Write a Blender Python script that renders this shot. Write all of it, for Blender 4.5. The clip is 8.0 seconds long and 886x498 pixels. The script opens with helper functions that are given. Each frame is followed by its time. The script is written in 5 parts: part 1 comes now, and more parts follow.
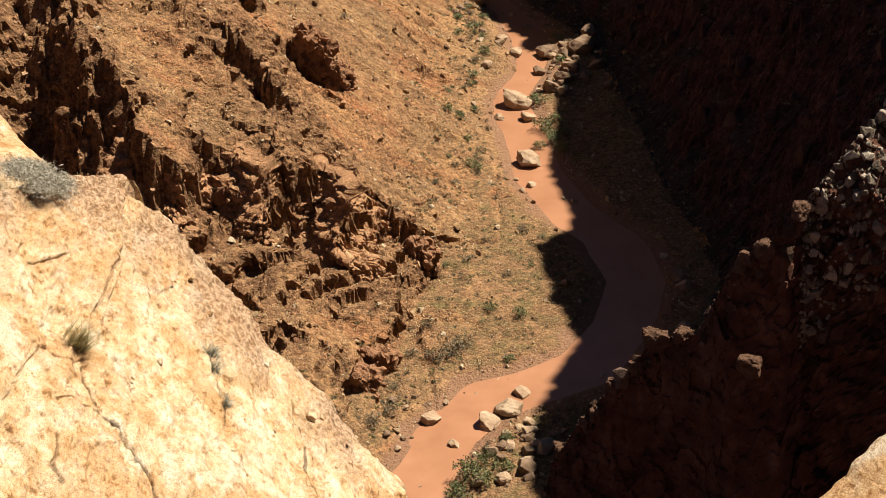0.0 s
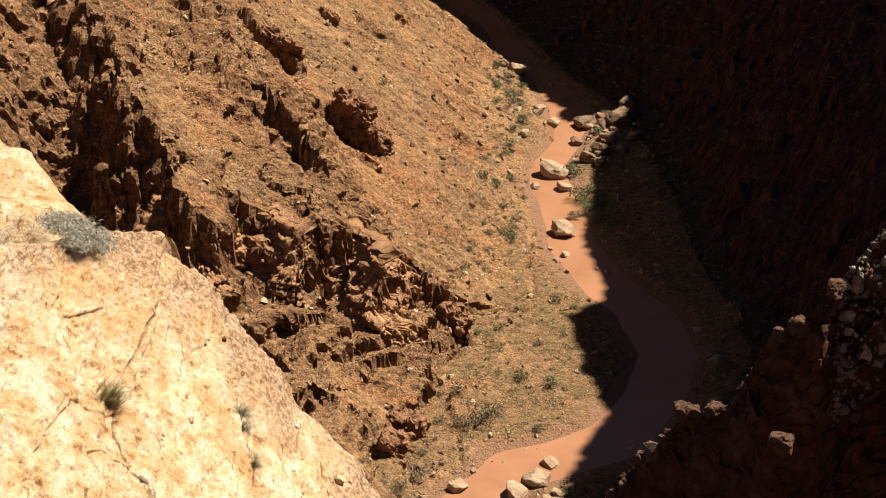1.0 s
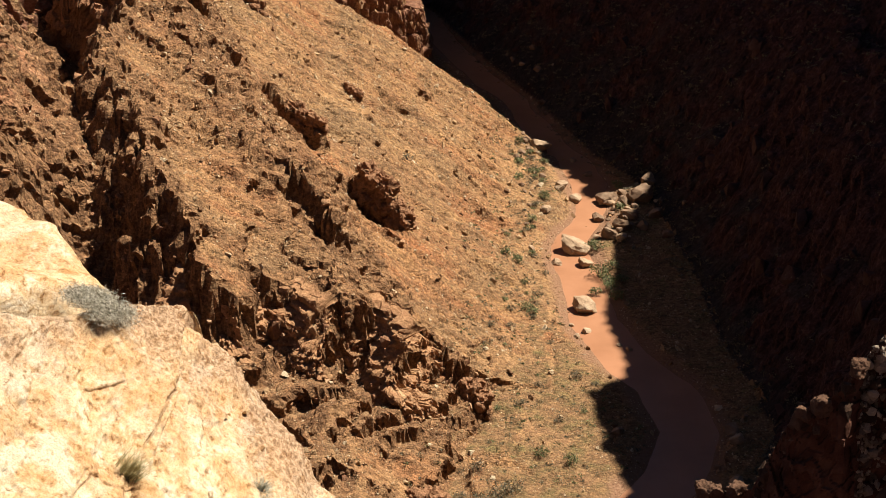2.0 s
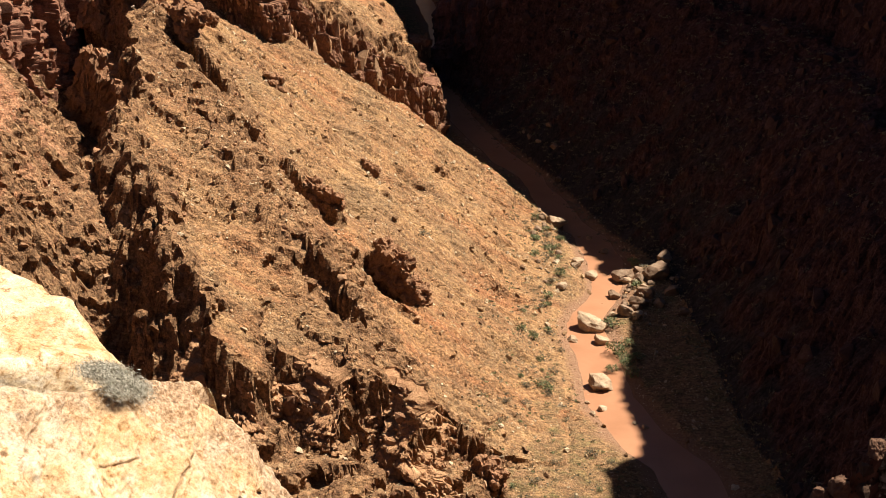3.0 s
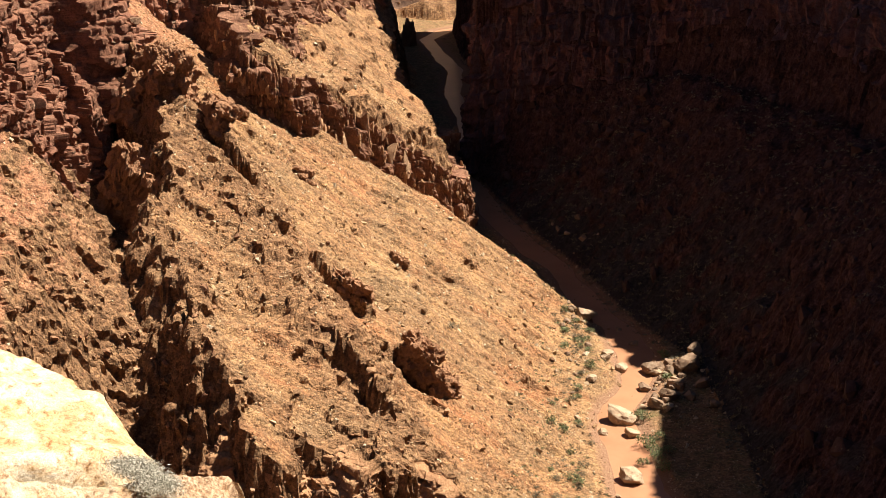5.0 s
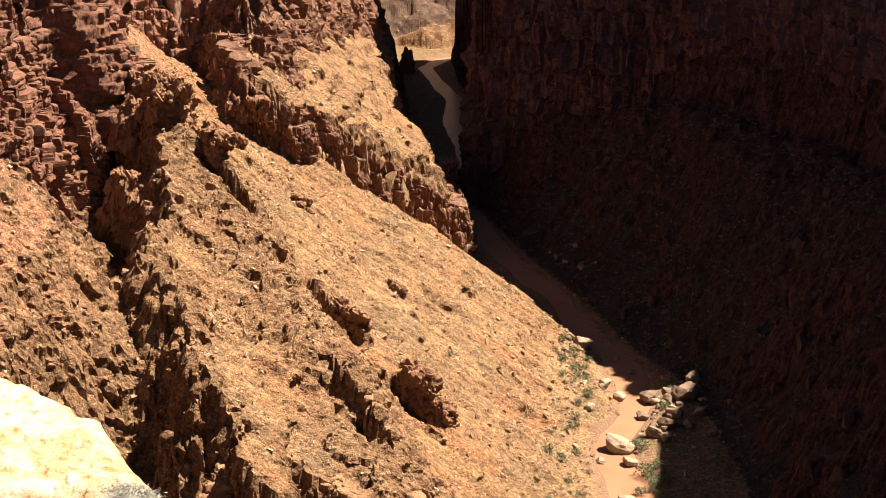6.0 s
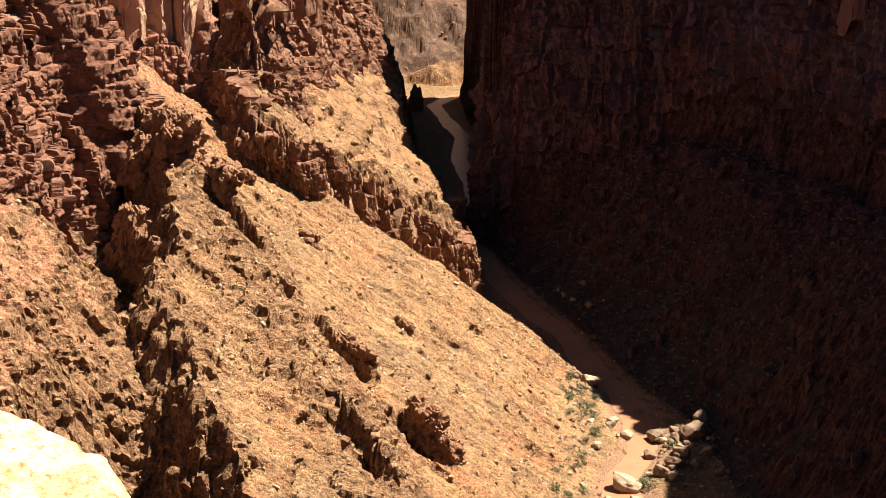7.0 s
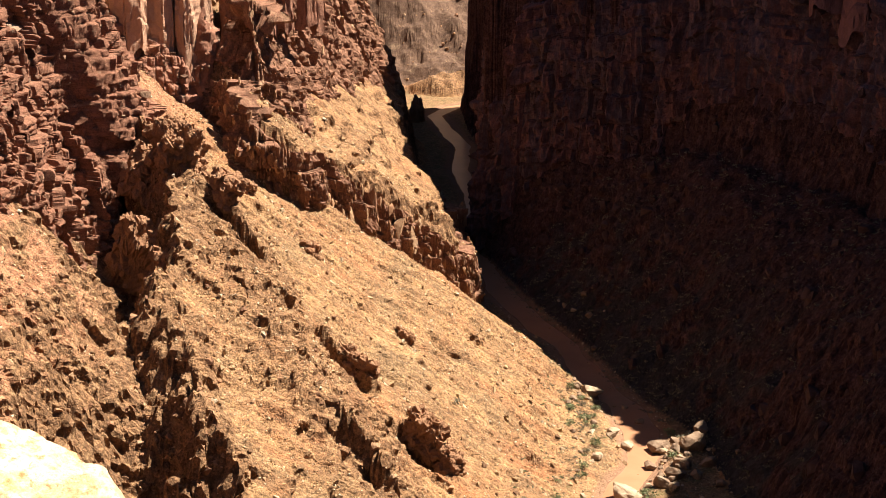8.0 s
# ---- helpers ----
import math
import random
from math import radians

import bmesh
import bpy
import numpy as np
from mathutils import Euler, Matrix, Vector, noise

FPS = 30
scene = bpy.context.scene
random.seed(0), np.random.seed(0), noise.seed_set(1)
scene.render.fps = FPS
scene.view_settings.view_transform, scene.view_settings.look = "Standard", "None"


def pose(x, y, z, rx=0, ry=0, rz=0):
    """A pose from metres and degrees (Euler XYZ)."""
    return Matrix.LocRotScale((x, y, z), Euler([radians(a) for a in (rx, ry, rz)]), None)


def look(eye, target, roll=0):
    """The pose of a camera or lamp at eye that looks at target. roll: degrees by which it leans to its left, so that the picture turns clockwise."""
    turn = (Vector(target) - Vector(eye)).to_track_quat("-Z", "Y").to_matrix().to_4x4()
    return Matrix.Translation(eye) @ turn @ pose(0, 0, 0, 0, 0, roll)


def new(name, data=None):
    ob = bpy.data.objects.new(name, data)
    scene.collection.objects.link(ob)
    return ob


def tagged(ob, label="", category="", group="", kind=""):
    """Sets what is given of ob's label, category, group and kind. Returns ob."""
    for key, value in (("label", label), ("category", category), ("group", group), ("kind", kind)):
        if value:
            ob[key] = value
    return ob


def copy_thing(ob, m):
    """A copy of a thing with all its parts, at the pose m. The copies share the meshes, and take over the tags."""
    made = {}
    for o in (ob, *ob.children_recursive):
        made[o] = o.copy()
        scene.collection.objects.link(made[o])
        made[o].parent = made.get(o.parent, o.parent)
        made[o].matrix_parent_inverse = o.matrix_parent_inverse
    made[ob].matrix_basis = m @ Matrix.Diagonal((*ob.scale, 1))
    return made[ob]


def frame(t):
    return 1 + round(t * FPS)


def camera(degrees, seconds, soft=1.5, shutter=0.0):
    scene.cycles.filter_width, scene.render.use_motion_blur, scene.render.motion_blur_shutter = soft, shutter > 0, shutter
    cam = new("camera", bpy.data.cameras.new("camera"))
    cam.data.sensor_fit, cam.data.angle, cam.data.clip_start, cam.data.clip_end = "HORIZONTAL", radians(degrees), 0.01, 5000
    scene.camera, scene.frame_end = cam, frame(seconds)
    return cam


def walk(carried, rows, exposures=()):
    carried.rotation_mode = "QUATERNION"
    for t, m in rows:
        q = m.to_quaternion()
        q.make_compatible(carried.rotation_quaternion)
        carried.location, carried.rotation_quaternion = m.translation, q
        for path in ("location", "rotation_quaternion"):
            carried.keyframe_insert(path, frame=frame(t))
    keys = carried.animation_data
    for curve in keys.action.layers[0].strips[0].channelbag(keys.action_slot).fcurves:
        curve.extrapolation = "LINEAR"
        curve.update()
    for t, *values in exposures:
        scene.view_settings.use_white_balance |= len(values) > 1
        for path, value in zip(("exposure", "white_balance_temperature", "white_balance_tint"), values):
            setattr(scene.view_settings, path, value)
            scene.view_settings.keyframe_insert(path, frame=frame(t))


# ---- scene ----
# ============ camera: turns on the rim, 100 m over the stream ============
cam = camera(31.0, 8.0, soft=0.45)
TURNS = [
    (0.0, 0.045, -0.025, 60.750, 1.318, -4.770),
    (0.5, 0.030, -0.025, 61.661, 1.038, -4.087),
    (1.0, 0.010, -0.034, 63.166, 0.317, -2.905),
    (1.5, 0.0, -0.025, 64.582, 0.164, -2.231),
    (1.7, 0.0, -0.020, 65.090, 0.210, -2.130),
    (2.8, -0.005, 0.012, 68.035, 0.050, -1.545),
    (3.0, -0.008, 0.018, 68.586, 0.085, -1.342),
    (3.5, -0.022, 0.028, 69.661, 0.466, -0.928),
    (4.0, -0.020, 0.036, 70.595, 0.434, -0.543),
    (4.5, -0.022, 0.044, 71.378, 0.449, -0.355),
    (4.7, -0.022, 0.045, 71.600, 0.550, -0.400),
    (5.8, -0.024, 0.047, 72.673, 0.490, -0.460),
    (6.0, -0.024, 0.048, 72.901, 0.422, -0.438),
    (6.5, -0.024, 0.050, 73.629, 0.587, -0.361),
    (7.0, -0.024, 0.050, 74.229, 0.185, -0.081),
    (7.5, -0.024, 0.050, 74.509, 0.081, -0.033),
    (8.0, -0.024, 0.050, 74.605, 0.099, -0.031),
]
walk(cam, [(t, pose(x, 0.0, 100.0 + z, rx, ry, rz)) for t, x, z, rx, ry, rz in TURNS],
     exposures=[(0.0, 1.10, 6600, 10), (1.5, 1.12, 6550, 10), (3.0, 1.43, 6400, 10), (4.5, 1.62, 6360, 10), (6.5, 1.85, 6320, 10), (8.0, 1.94, 6320, 10)])

# ============ world and sun ============
SUN_AZ, SUN_EL = 22.0, 59.0      # degrees ahead of +x, and above the ground
world = bpy.data.worlds.new("sky")
scene.world = world
world.use_nodes = True
wn, wl = world.node_tree.nodes, world.node_tree.links
sky = wn.new("ShaderNodeTexSky")
sky.sky_type, sky.sun_disc = "NISHITA", False
sky.sun_elevation, sky.sun_rotation = radians(SUN_EL), radians(90 - SUN_AZ)
wl.new(sky.outputs[0], wn["Background"].inputs[0])
sky.altitude, sky.air_density, sky.dust_density = 1600, 0.4, 0.0
wn["Background"].inputs[1].default_value = 0.05
sun_dir = Vector((math.cos(radians(SUN_EL)) * math.cos(radians(SUN_AZ)),
                  math.cos(radians(SUN_EL)) * math.sin(radians(SUN_AZ)), math.sin(radians(SUN_EL))))
sun = new("sun", bpy.data.lights.new("sun", "SUN"))
sun.data.energy, sun.data.angle, sun.data.color = 5.0, radians(0.53), (1.0, 0.94, 0.84)
sun.matrix_world = look(sun_dir * 300, (0, 0, 0))


# ============ noise ============
def hashed(ix, iy, iz, seed):
    h = (ix.astype(np.int64) * 374761393 + iy.astype(np.int64) * 668265263 + iz.astype(np.int64) * 2147483647 + seed * 974634777) & 0xFFFFFFFF
    h = ((h ^ (h >> 13)) * 1274126177) & 0xFFFFFFFF
    h = ((h ^ (h >> 16)) * 2246822519) & 0xFFFFFFFF
    return ((h ^ (h >> 15)) & 0xFFFFFF) / 16777216.0


def vnoise(x, y, z, seed=0):
    """Smooth value noise, -1 to 1."""
    x, y, z = np.broadcast_arrays(x, y, z)
    fx, fy, fz = np.floor(x), np.floor(y), np.floor(z)
    ux, uy, uz = x - fx, y - fy, z - fz
    ux, uy, uz = (u * u * u * (u * (u * 6 - 15) + 10) for u in (ux, uy, uz))
    fx, fy, fz = fx.astype(np.int64), fy.astype(np.int64), fz.astype(np.int64)
    out = 0
    for i in (0, 1):
        for j in (0, 1):
            for k in (0, 1):
                w = (ux if i else 1 - ux) * (uy if j else 1 - uy) * (uz if k else 1 - uz)
                out = out + w * hashed(fx + i, fy + j, fz + k, seed)
    return out * 2 - 1


def fbm(x, y, z, octaves=4, seed=0, gain=0.5):
    out, amp, f = 0, 1.0, 1.0
    for o in range(octaves):
        out = out + amp * vnoise(x * f, y * f, z * f, seed + o)
        amp, f = amp * gain, f * 2.03
    return out


def ridged(x, y, z, octaves=4, seed=0):
    out, amp, f = 0, 1.0, 1.0
    for o in range(octaves):
        out = out + amp * (1 - 2 * np.abs(vnoise(x * f, y * f, z * f, seed + o)))
        amp, f = amp * 0.5, f * 2.1
    return out


def cells(x, y, z, seed=0, flat=False):
    """Cell noise: the gap to the next cell's border, and one random number a cell."""
    x, y, z = np.broadcast_arrays(x, y, z)
    fx, fy, fz = np.floor(x).astype(np.int64), np.floor(y).astype(np.int64), np.floor(z).astype(np.int64)
    f1, f2, val = np.full(x.shape, 9.0), np.full(x.shape, 9.0), np.zeros(x.shape)
    for i in (-1, 0, 1):
        for j in (-1, 0, 1):
            for k in ((0,) if flat else (-1, 0, 1)):
                ix, iy, iz = fx + i, fy + j, fz + k
                px, py = ix + hashed(ix, iy, iz, seed), iy + hashed(ix, iy, iz, seed + 1)
                pz = iz + (0.5 if flat else hashed(ix, iy, iz, seed + 2))
                d = (px - x) ** 2 + (py - y) ** 2 + (0 if flat else (pz - z) ** 2)
                near = d < f1
                f2 = np.where(near, f1, np.minimum(f2, d))
                val = np.where(near, hashed(ix, iy, iz, seed + 3), val)
                f1 = np.where(near, d, f1)
    return np.sqrt(f2) - np.sqrt(f1), val


def ramp(x, a, b):
    u = np.clip((x - a) / (b - a), 0, 1)
    return u * u * (3 - 2 * u)


def line_gap(x, y, pts):
    """Distance to a line of corners."""
    best = np.full(np.shape(x), 1e9)
    for (ax, ay), (bx, by) in zip(pts[:-1], pts[1:]):
        ex, ey = bx - ax, by - ay
        u = np.clip(((x - ax) * ex + (y - ay) * ey) / (ex * ex + ey * ey), 0, 1)
        best = np.minimum(best, (x - ax - u * ex) ** 2 + (y - ay - u * ey) ** 2)
    return np.sqrt(best)


def inside_gap(x, y, pts):
    """Signed distance to a closed outline, positive inside."""
    ring = list(pts) + [pts[0]]
    within = np.zeros(np.shape(x), bool)
    for (ax, ay), (bx, by) in zip(ring[:-1], ring[1:]):
        crossing = (ay > y) != (by > y)
        cut = ax + (y - ay) * (bx - ax) / (by - ay if by != ay else 1e-9)
        within ^= crossing & (x < cut)
    return np.where(within, 1, -1) * line_gap(x, y, ring)


# ============ the canyon's plan ============
STREAM = [(0, 112), (6.3, 130.4), (9.5, 137.9), (14.4, 143.7), (19.5, 145.2), (26.5, 149), (31.7, 156.8), (35.7, 166.8), (34.3, 178.6),
          (30.4, 187), (27.3, 197.5), (26.9, 210.6), (25.5, 223.1), (30.9, 238.1), (32.6, 247.7), (30.9, 259), (28.0, 268), (23.6, 293.4),
          (17.8, 307.5), (11.7, 331.3), (9.4, 379.2), (8.4, 414.7), (5, 449.4), (6.2, 481.3), (1.1, 508.2), (-2.7, 532.9), (3.1, 548.8),
          (9.1, 554.4), (40, 566), (120, 575)]
LEFT_FOOT = [(90, -30), (130, -6), (140, 0.5), (153, 5), (162, 8), (172, 12), (184, 14.5), (200, 18), (220, 20), (237, 23), (262, 24), (268, 25.5),
             (290, 18), (306, 9.8), (313, 8), (340, 3), (370, -2), (420, -5), (480, -6), (520, -12), (700, -20)]
RIGHT_FOOT = [(60, 34), (120, 34), (145, 38), (167, 46), (200, 44), (235, 43), (250, 40), (262, 34.5), (285, 29), (305, 23), (325, 17), (345, 11.5), (362, 8.2),
              (372, 9.8), (400, 14), (440, 13.5), (481, 10.5), (510, 8), (545, 6.3), (551, 9), (560, 30), (700, 40)]
RIM_X = [(60, 76), (155, 76), (162, 78), (178, 86), (186, 84), (200, 84), (205, 90), (215, 90), (224, 89), (237, 92), (245, 93), (254, 96), (263, 100.5), (270, 101), (274, 94), (287, 91),
         (314, 76), (330, 66), (345, 40), (356, 22), (364, 10.5), (380, 13), (400, 19), (440, 17), (481, 13.5), (510, 11), (545, 9.5), (551, 13), (557, 72), (700, 95)]
RIM_Z = [(60, 105), (314, 105), (330, 95), (345, 78), (356, 66), (364, 61), (385, 61), (405, 84), (700, 86)]
UPPER = [(-110, 150), (-80, 180), (-64, 187), (-56, 193), (-51.5, 199), (-52.5, 209), (-53, 222), (-48.5, 237), (-46.5, 248), (-52, 262), (-57, 274), (-49, 289), (-41, 287), (-33, 278), (-27, 284), (-27, 300), (-28, 325), (-24, 360), (-21, 415), (-16, 450),
         (-22, 530), (-45, 590), (-170, 620), (-170, 100)]
NOSE = [(60, 240), (24, 200), (14, 177), (11, 170), (7.5, 161), (4.0, 152), (1.0, 143), (-4, 141), (-10, 146), (-16, 152), (-22, 158), (-29, 162), (-34, 163), (-38, 161), (-43, 156), (-48, 149), (-60, 132), (-170, 100), (-170, 620), (60, 620)]
STEP = [(60, 262), (22, 214), (13, 188), (9.5, 179), (7.0, 172), (3.5, 170), (1.5, 164), (-1.5, 163), (-3.5, 168), (-6.5, 166), (-8.5, 161), (-11, 162), (-13, 167), (-15.5, 167), (-17.5, 161), (-21, 161), (-25, 164), (-29, 167), (-34, 168), (-42, 160), (-60, 136), (-170, 104), (-170, 620), (60, 620)]
GULLY = [(-27, 140), (-32, 166), (-37.5, 186), (-44, 210), (-47, 228), (-52, 246)]
GULLY_X = [(q, p) for p, q in GULLY]
RIB = [(1, 165), (-20, 200), (-34, 228)]


def bent(pts, first, last, seed, amp, every=2.5):
    """A line of corners drawn finer, softened, and bent a little between two of its corners."""
    out = []
    for k in range(len(pts)):
        (ax, ay), (bx, by) = pts[k], pts[(k + 1) % len(pts)]
        if first <= k < last:
            m = max(1, int(math.hypot(bx - ax, by - ay) / every))
            out += [(ax + (bx - ax) * i / m, ay + (by - ay) * i / m, 1.0) for i in range(m)]
        else:
            out.append((ax, ay, 0.0))
    p = np.array(out)
    q = p.copy()
    q[1:-1, :2] = np.where(p[1:-1, 2:] > 0, 0.25 * p[:-2, :2] + 0.5 * p[1:-1, :2] + 0.25 * p[2:, :2], p[1:-1, :2])
    q[:, 0] += p[:, 2] * amp * fbm(p[:, 0] / 9, p[:, 1] / 9, 0.5, 3, seed)
    q[:, 1] += p[:, 2] * amp * fbm(p[:, 0] / 9, p[:, 1] / 9, 8.5, 3, seed)
    return q[:, :2], q[:, :2][p[:, 2] > 0]


LEDGE_RING, LEDGE_LINE = bent([(-2, 370), (3, 340), (6.2, 313), (-9, 290), (-27, 263), (-35, 266), (-41, 284), (-60, 300), (-150, 310), (-150, 600), (-30, 575), (-14, 530), (-8, 480), (-5, 420)], 0, 6, 411, 1.6)
UPPER_RING, UPPER_LINE = bent(UPPER, 1, 20, 421, 2.0)
NOSE_RING, _ = bent(NOSE, 1, 16, 431, 1.3)
STEP_RING, STEP_LINE = bent(STEP, 1, 19, 441, 1.0, 1.5)


def along(table, y):
    return np.interp(y, [p[0] for p in table], [p[1] for p in table])


def stream_gap(x, y):
    return line_gap(x, y, STREAM)


def height(x, y):
    """Height of the ground, and how far it is bare rock (0 to 1)."""
    # bends in the cliffs: broad buttresses, then columns
    bx = 3.0 * fbm(x / 21, y / 21, 0.3, 2, 11)
    by = 3.0 * fbm(x / 21, y / 21, 7.7, 2, 15)
    gap, val = cells(x / 4.2 + 0.2 * bx, y / 4.2, 0.5, 21, True)
    gap2, val2 = cells(x / 1.9, y / 1.9, 0.5, 25, True)
    col = 1.5 * (val - 0.5) + 0.6 * (val2 - 0.5) + 0.8 * fbm(x / 5, y / 5, 3.1, 3, 31)
    # floor
    d = stream_gap(x, y)
    half = 3.5 + 0.7 * vnoise(x / 7, y / 7, 0.5, 41) - 1.1 * ramp(y, 255, 285)
    floor_z = np.clip((d - half) * 0.22, -0.7, 0.5) + 0.02 * np.maximum(d - half, 0) + 0.12 * fbm(x / 3, y / 3, 0.2, 3, 43) * ramp(d, half - 1, half + 2)
    # slope of debris on one side
    lf = along(LEFT_FOOT, y) + 1.2 * fbm(x / 14, y / 14, 1.2, 2, 47) + 0.8 * fbm(x / 4, y / 4, 1.7, 3, 48)
    h = 0.70 * (lf - x)
    soft = np.where(y < 262, 0.5 * (h + np.sqrt(h * h + 5.0)) * ramp(h, -9, -1), np.maximum(h, 0))
    debris = soft + (0.55 * fbm(x / 11, y / 4, 0, 3, 51) + 0.42 * fbm(x / 16, y / 1.8, 0.4, 3, 53) + 0.40 * np.maximum(fbm(x / 3.4, y / 2.8, 0.6, 3, 54), 0) * ramp(fbm(x / 12, y / 12, 0.1, 2, 52), -0.1, 0.3) + 1.1 * fbm(x / 15, y / 13, 0.8, 2, 55)) * ramp(soft, 0, 5)
    rib = line_gap(x, y, RIB)
    ribn = np.exp(-(rib / 8) ** 2)
    debris = debris + (5.5 + 1.2 * col) * ribn
    gx_ = x + 0.4 * bx + 0.5 * col + 2.6 * fbm(x / 6.5, y / 6.5, 2.4, 3, 58)
    gy_ = y + 2.6 * fbm(x / 6.5, y / 6.5, 9.4, 3, 59)
    east = gx_ > along(GULLY_X, gy_)
    gd = line_gap(gx_, gy_, GULLY)
    wide_floor = 2.3 * np.maximum(ramp(y, 194, 202) * (1 - ramp(y, 224, 232)), 1 - ramp(y, 172, 182))
    gully = np.maximum(0, (16 + 3 * vnoise(x / 9, y / 11, 0.3, 56)) - np.where(east, 3.0, 1.15) * np.maximum(gd - wide_floor, 0)) * (0.5 + 0.5 * np.maximum(ramp(y, 192, 207), 1 - ramp(y, 172, 182)))
    debris = debris + np.where(east, (2.4 + 0.3 * col) * np.exp(-((gd - 6.0) / 3.0) ** 2), 0)
    debris = debris - gully
    rock = np.clip(ribn * 0.9 + gully * 0.12 + np.where(east, 0.75 * np.exp(-((gd - 6.0) / 3.5) ** 2), 0), 0, 1)
    rock = np.maximum(rock, 0.42 * ramp(fbm(x / 7, y / 6, 0.9, 4, 57), 0.08, 0.36) * ramp(soft, 3, 9) * (1 - 0.6 * ramp(-x, 34, 40)))
    # two short rock steps in the slope, hollow on one side
    for ax, ay, ex, ey, long, deep, lift in ((-5.7, 204.9, 0.758, -0.652, 7.5, 4.5, 2.2), (-17.3, 216.3, 0.90, -0.43, 8.0, 2.4, 1.6), (4.0, 176.0, 0.75, -0.66, 7.0, 2.5, 1.5),
                                             (-33.5, 229.0, 0.8, -0.6, 9.0, 3.0, 2.0), (-12.0, 186.0, 0.75, -0.66, 9.0, 2.5, 1.5)):
        a_ = (x - ax) * ex + (y - ay) * ey + 0.5 * col
        b_ = -(x - ax) * ey + (y - ay) * ex + 0.7 * col
        span = ramp(a_, -1.5, 0.5) * (1 - ramp(a_, long - 0.5, long + 1.5))
        debris = debris + span * (lift * np.exp(-((b_ - 1.2) / 1.6) ** 2) - deep * ramp(-b_, -0.3, 0.3) * (1 - ramp(-b_, 1.0, 5.5)))
        rock = np.maximum(rock, span * np.exp(-((b_ - 0.5) / 1.6) ** 2))
    # the ledge and the cliff under it
    dl = inside_gap(x, y, LEDGE_RING) + 0.2 * col - 0.9
    bench = 14.2 + 0.82 * (7.6 - x) - 0.06 * (y - 313) + 1.6 * fbm(x / 8, y / 8, 2.2, 4, 61)
    bq = bench / 3.4 + 0.5 * vnoise(x / 9, y / 9, 0.6, 63)
    bf = bq - np.floor(bq)
    bench = bench + 1.7 * (ramp(bf, 0.55, 0.85) - bf) * ramp(vnoise(x / 8, y / 8, 0.1, 65), -0.3, 0.3)
    cliff = np.minimum(bench, soft + 4.0 * dl)
    left = np.where(dl > 0, np.maximum(debris, cliff), debris)
    rock = np.where(dl > 0, np.where(cliff < bench - 0.2, 1.0, 0.10 + 0.6 * ramp(vnoise(x / 6, y / 6, 0.4, 66), 0.0, 0.4)), rock)
    # the upper cliffs
    du = inside_gap(x, y, UPPER_RING) + 0.25 * col - 14.0
    rise = 0.9 * np.maximum(du, 0)
    up = left + rise + 1.4 * (val - 0.5) * ramp(du, 0, 2)
    p = 2.9 + 0.3 * vnoise(x / 30, y / 30, 0.7, 71)
    q = up / p
    fr = q - np.floor(q)
    step = p * (np.floor(q) + ramp(fr, 0.0, 0.4) * 0.82 + 0.18 * fr)
    up = up + (step - up) * ramp(du, 0, 3)
    up = np.minimum(up, 112 + 2 * fbm(x / 20, y / 20, 5, 3, 75))
    left = np.where(du > 0, np.maximum(left, up), left)
    rock = np.maximum(rock, ramp(du, 0, 2))
    # the blunt end of the spur
    dn = inside_gap(x, y, NOSE_RING) + 0.7 * col + 1.3 * fbm(x / 6, y / 6, 1.4, 3, 77)
    apron = np.clip(0.4 * (3 - x), 0, 14)
    ds = inside_gap(x, y, STEP_RING) + 0.25 * col + 1.5 * fbm(x / 4.5, y / 4.5, 2.4, 3, 78)
    west = ramp(-x, 22, 30)
    low = apron + (0.30 + 0.9 * west) * np.maximum(dn, 0) + 0.6 * col * ramp(dn, 0, 2)
    lq = low / 1.9 + 0.6 * vnoise(x / 6, y / 6, 0.9, 79)
    low = low + 1.9 * (ramp(lq - np.floor(lq), 0.0, 0.25) - (lq - np.floor(lq)))
    gentle = 3.2 + 4.0 * ramp(fbm(x / 5.0, y / 7.0, 0.5, 2, 80), 0.02, 0.45)
    nose = low + 1.2 * ramp(dn, 0.2, 1.0) + (9.0 + 5 * west) * ramp(ds, 0, gentle) + 1.4 * np.maximum(ds - 1.0, 0) + 2.0 * ramp(ds, gentle + 1.5, gentle + 2.2)
    rock = np.maximum(rock, np.where((nose < left) & (dn > 0), 1.0, 0))
    left = np.minimum(left, nose)
    # the other wall
    jag = 0.25 * (bx + by) + 0.5 * col
    rf = along(RIGHT_FOOT, y) + 0.5 * jag
    rim, top = along(RIM_X, y) + 0.35 * jag, along(RIM_Z, y)
    wide = np.maximum(rim - rf, 1.5)
    u = (x - rf) / wide
    face = u + (1.6 * fbm(x / 11, y / 11, 5.5, 3, 83) + 0.5 * col) / wide * ramp(u, 0.05, 0.3) * (1 - ramp(u, 0.8, 1.0))
    right = top * (0.30 * ramp(face, 0.0, 0.55) * 0.4 + 0.30 * np.clip(face / 0.55, 0, 1) * 0.6 + 0.13 * ramp(face, 0.60, 0.72) + 0.57 * ramp(face, 0.76, 1.0))
    right = right + 1.0 * fbm(x / 5, y / 5, 6, 4, 85) * ramp(x - rf, 0, 4) * (1 - ramp(u, 0.9, 1.0))
    right = np.where(u > 1, top + 0.06 * (x - rim) + 0.8 * fbm(x / 6, y / 6, 2, 3, 87), right)
    right = np.where(x > rf, right, 0)
    rock = np.maximum(rock, np.where(x > rf, ramp(u, 0.1, 0.5), 0))
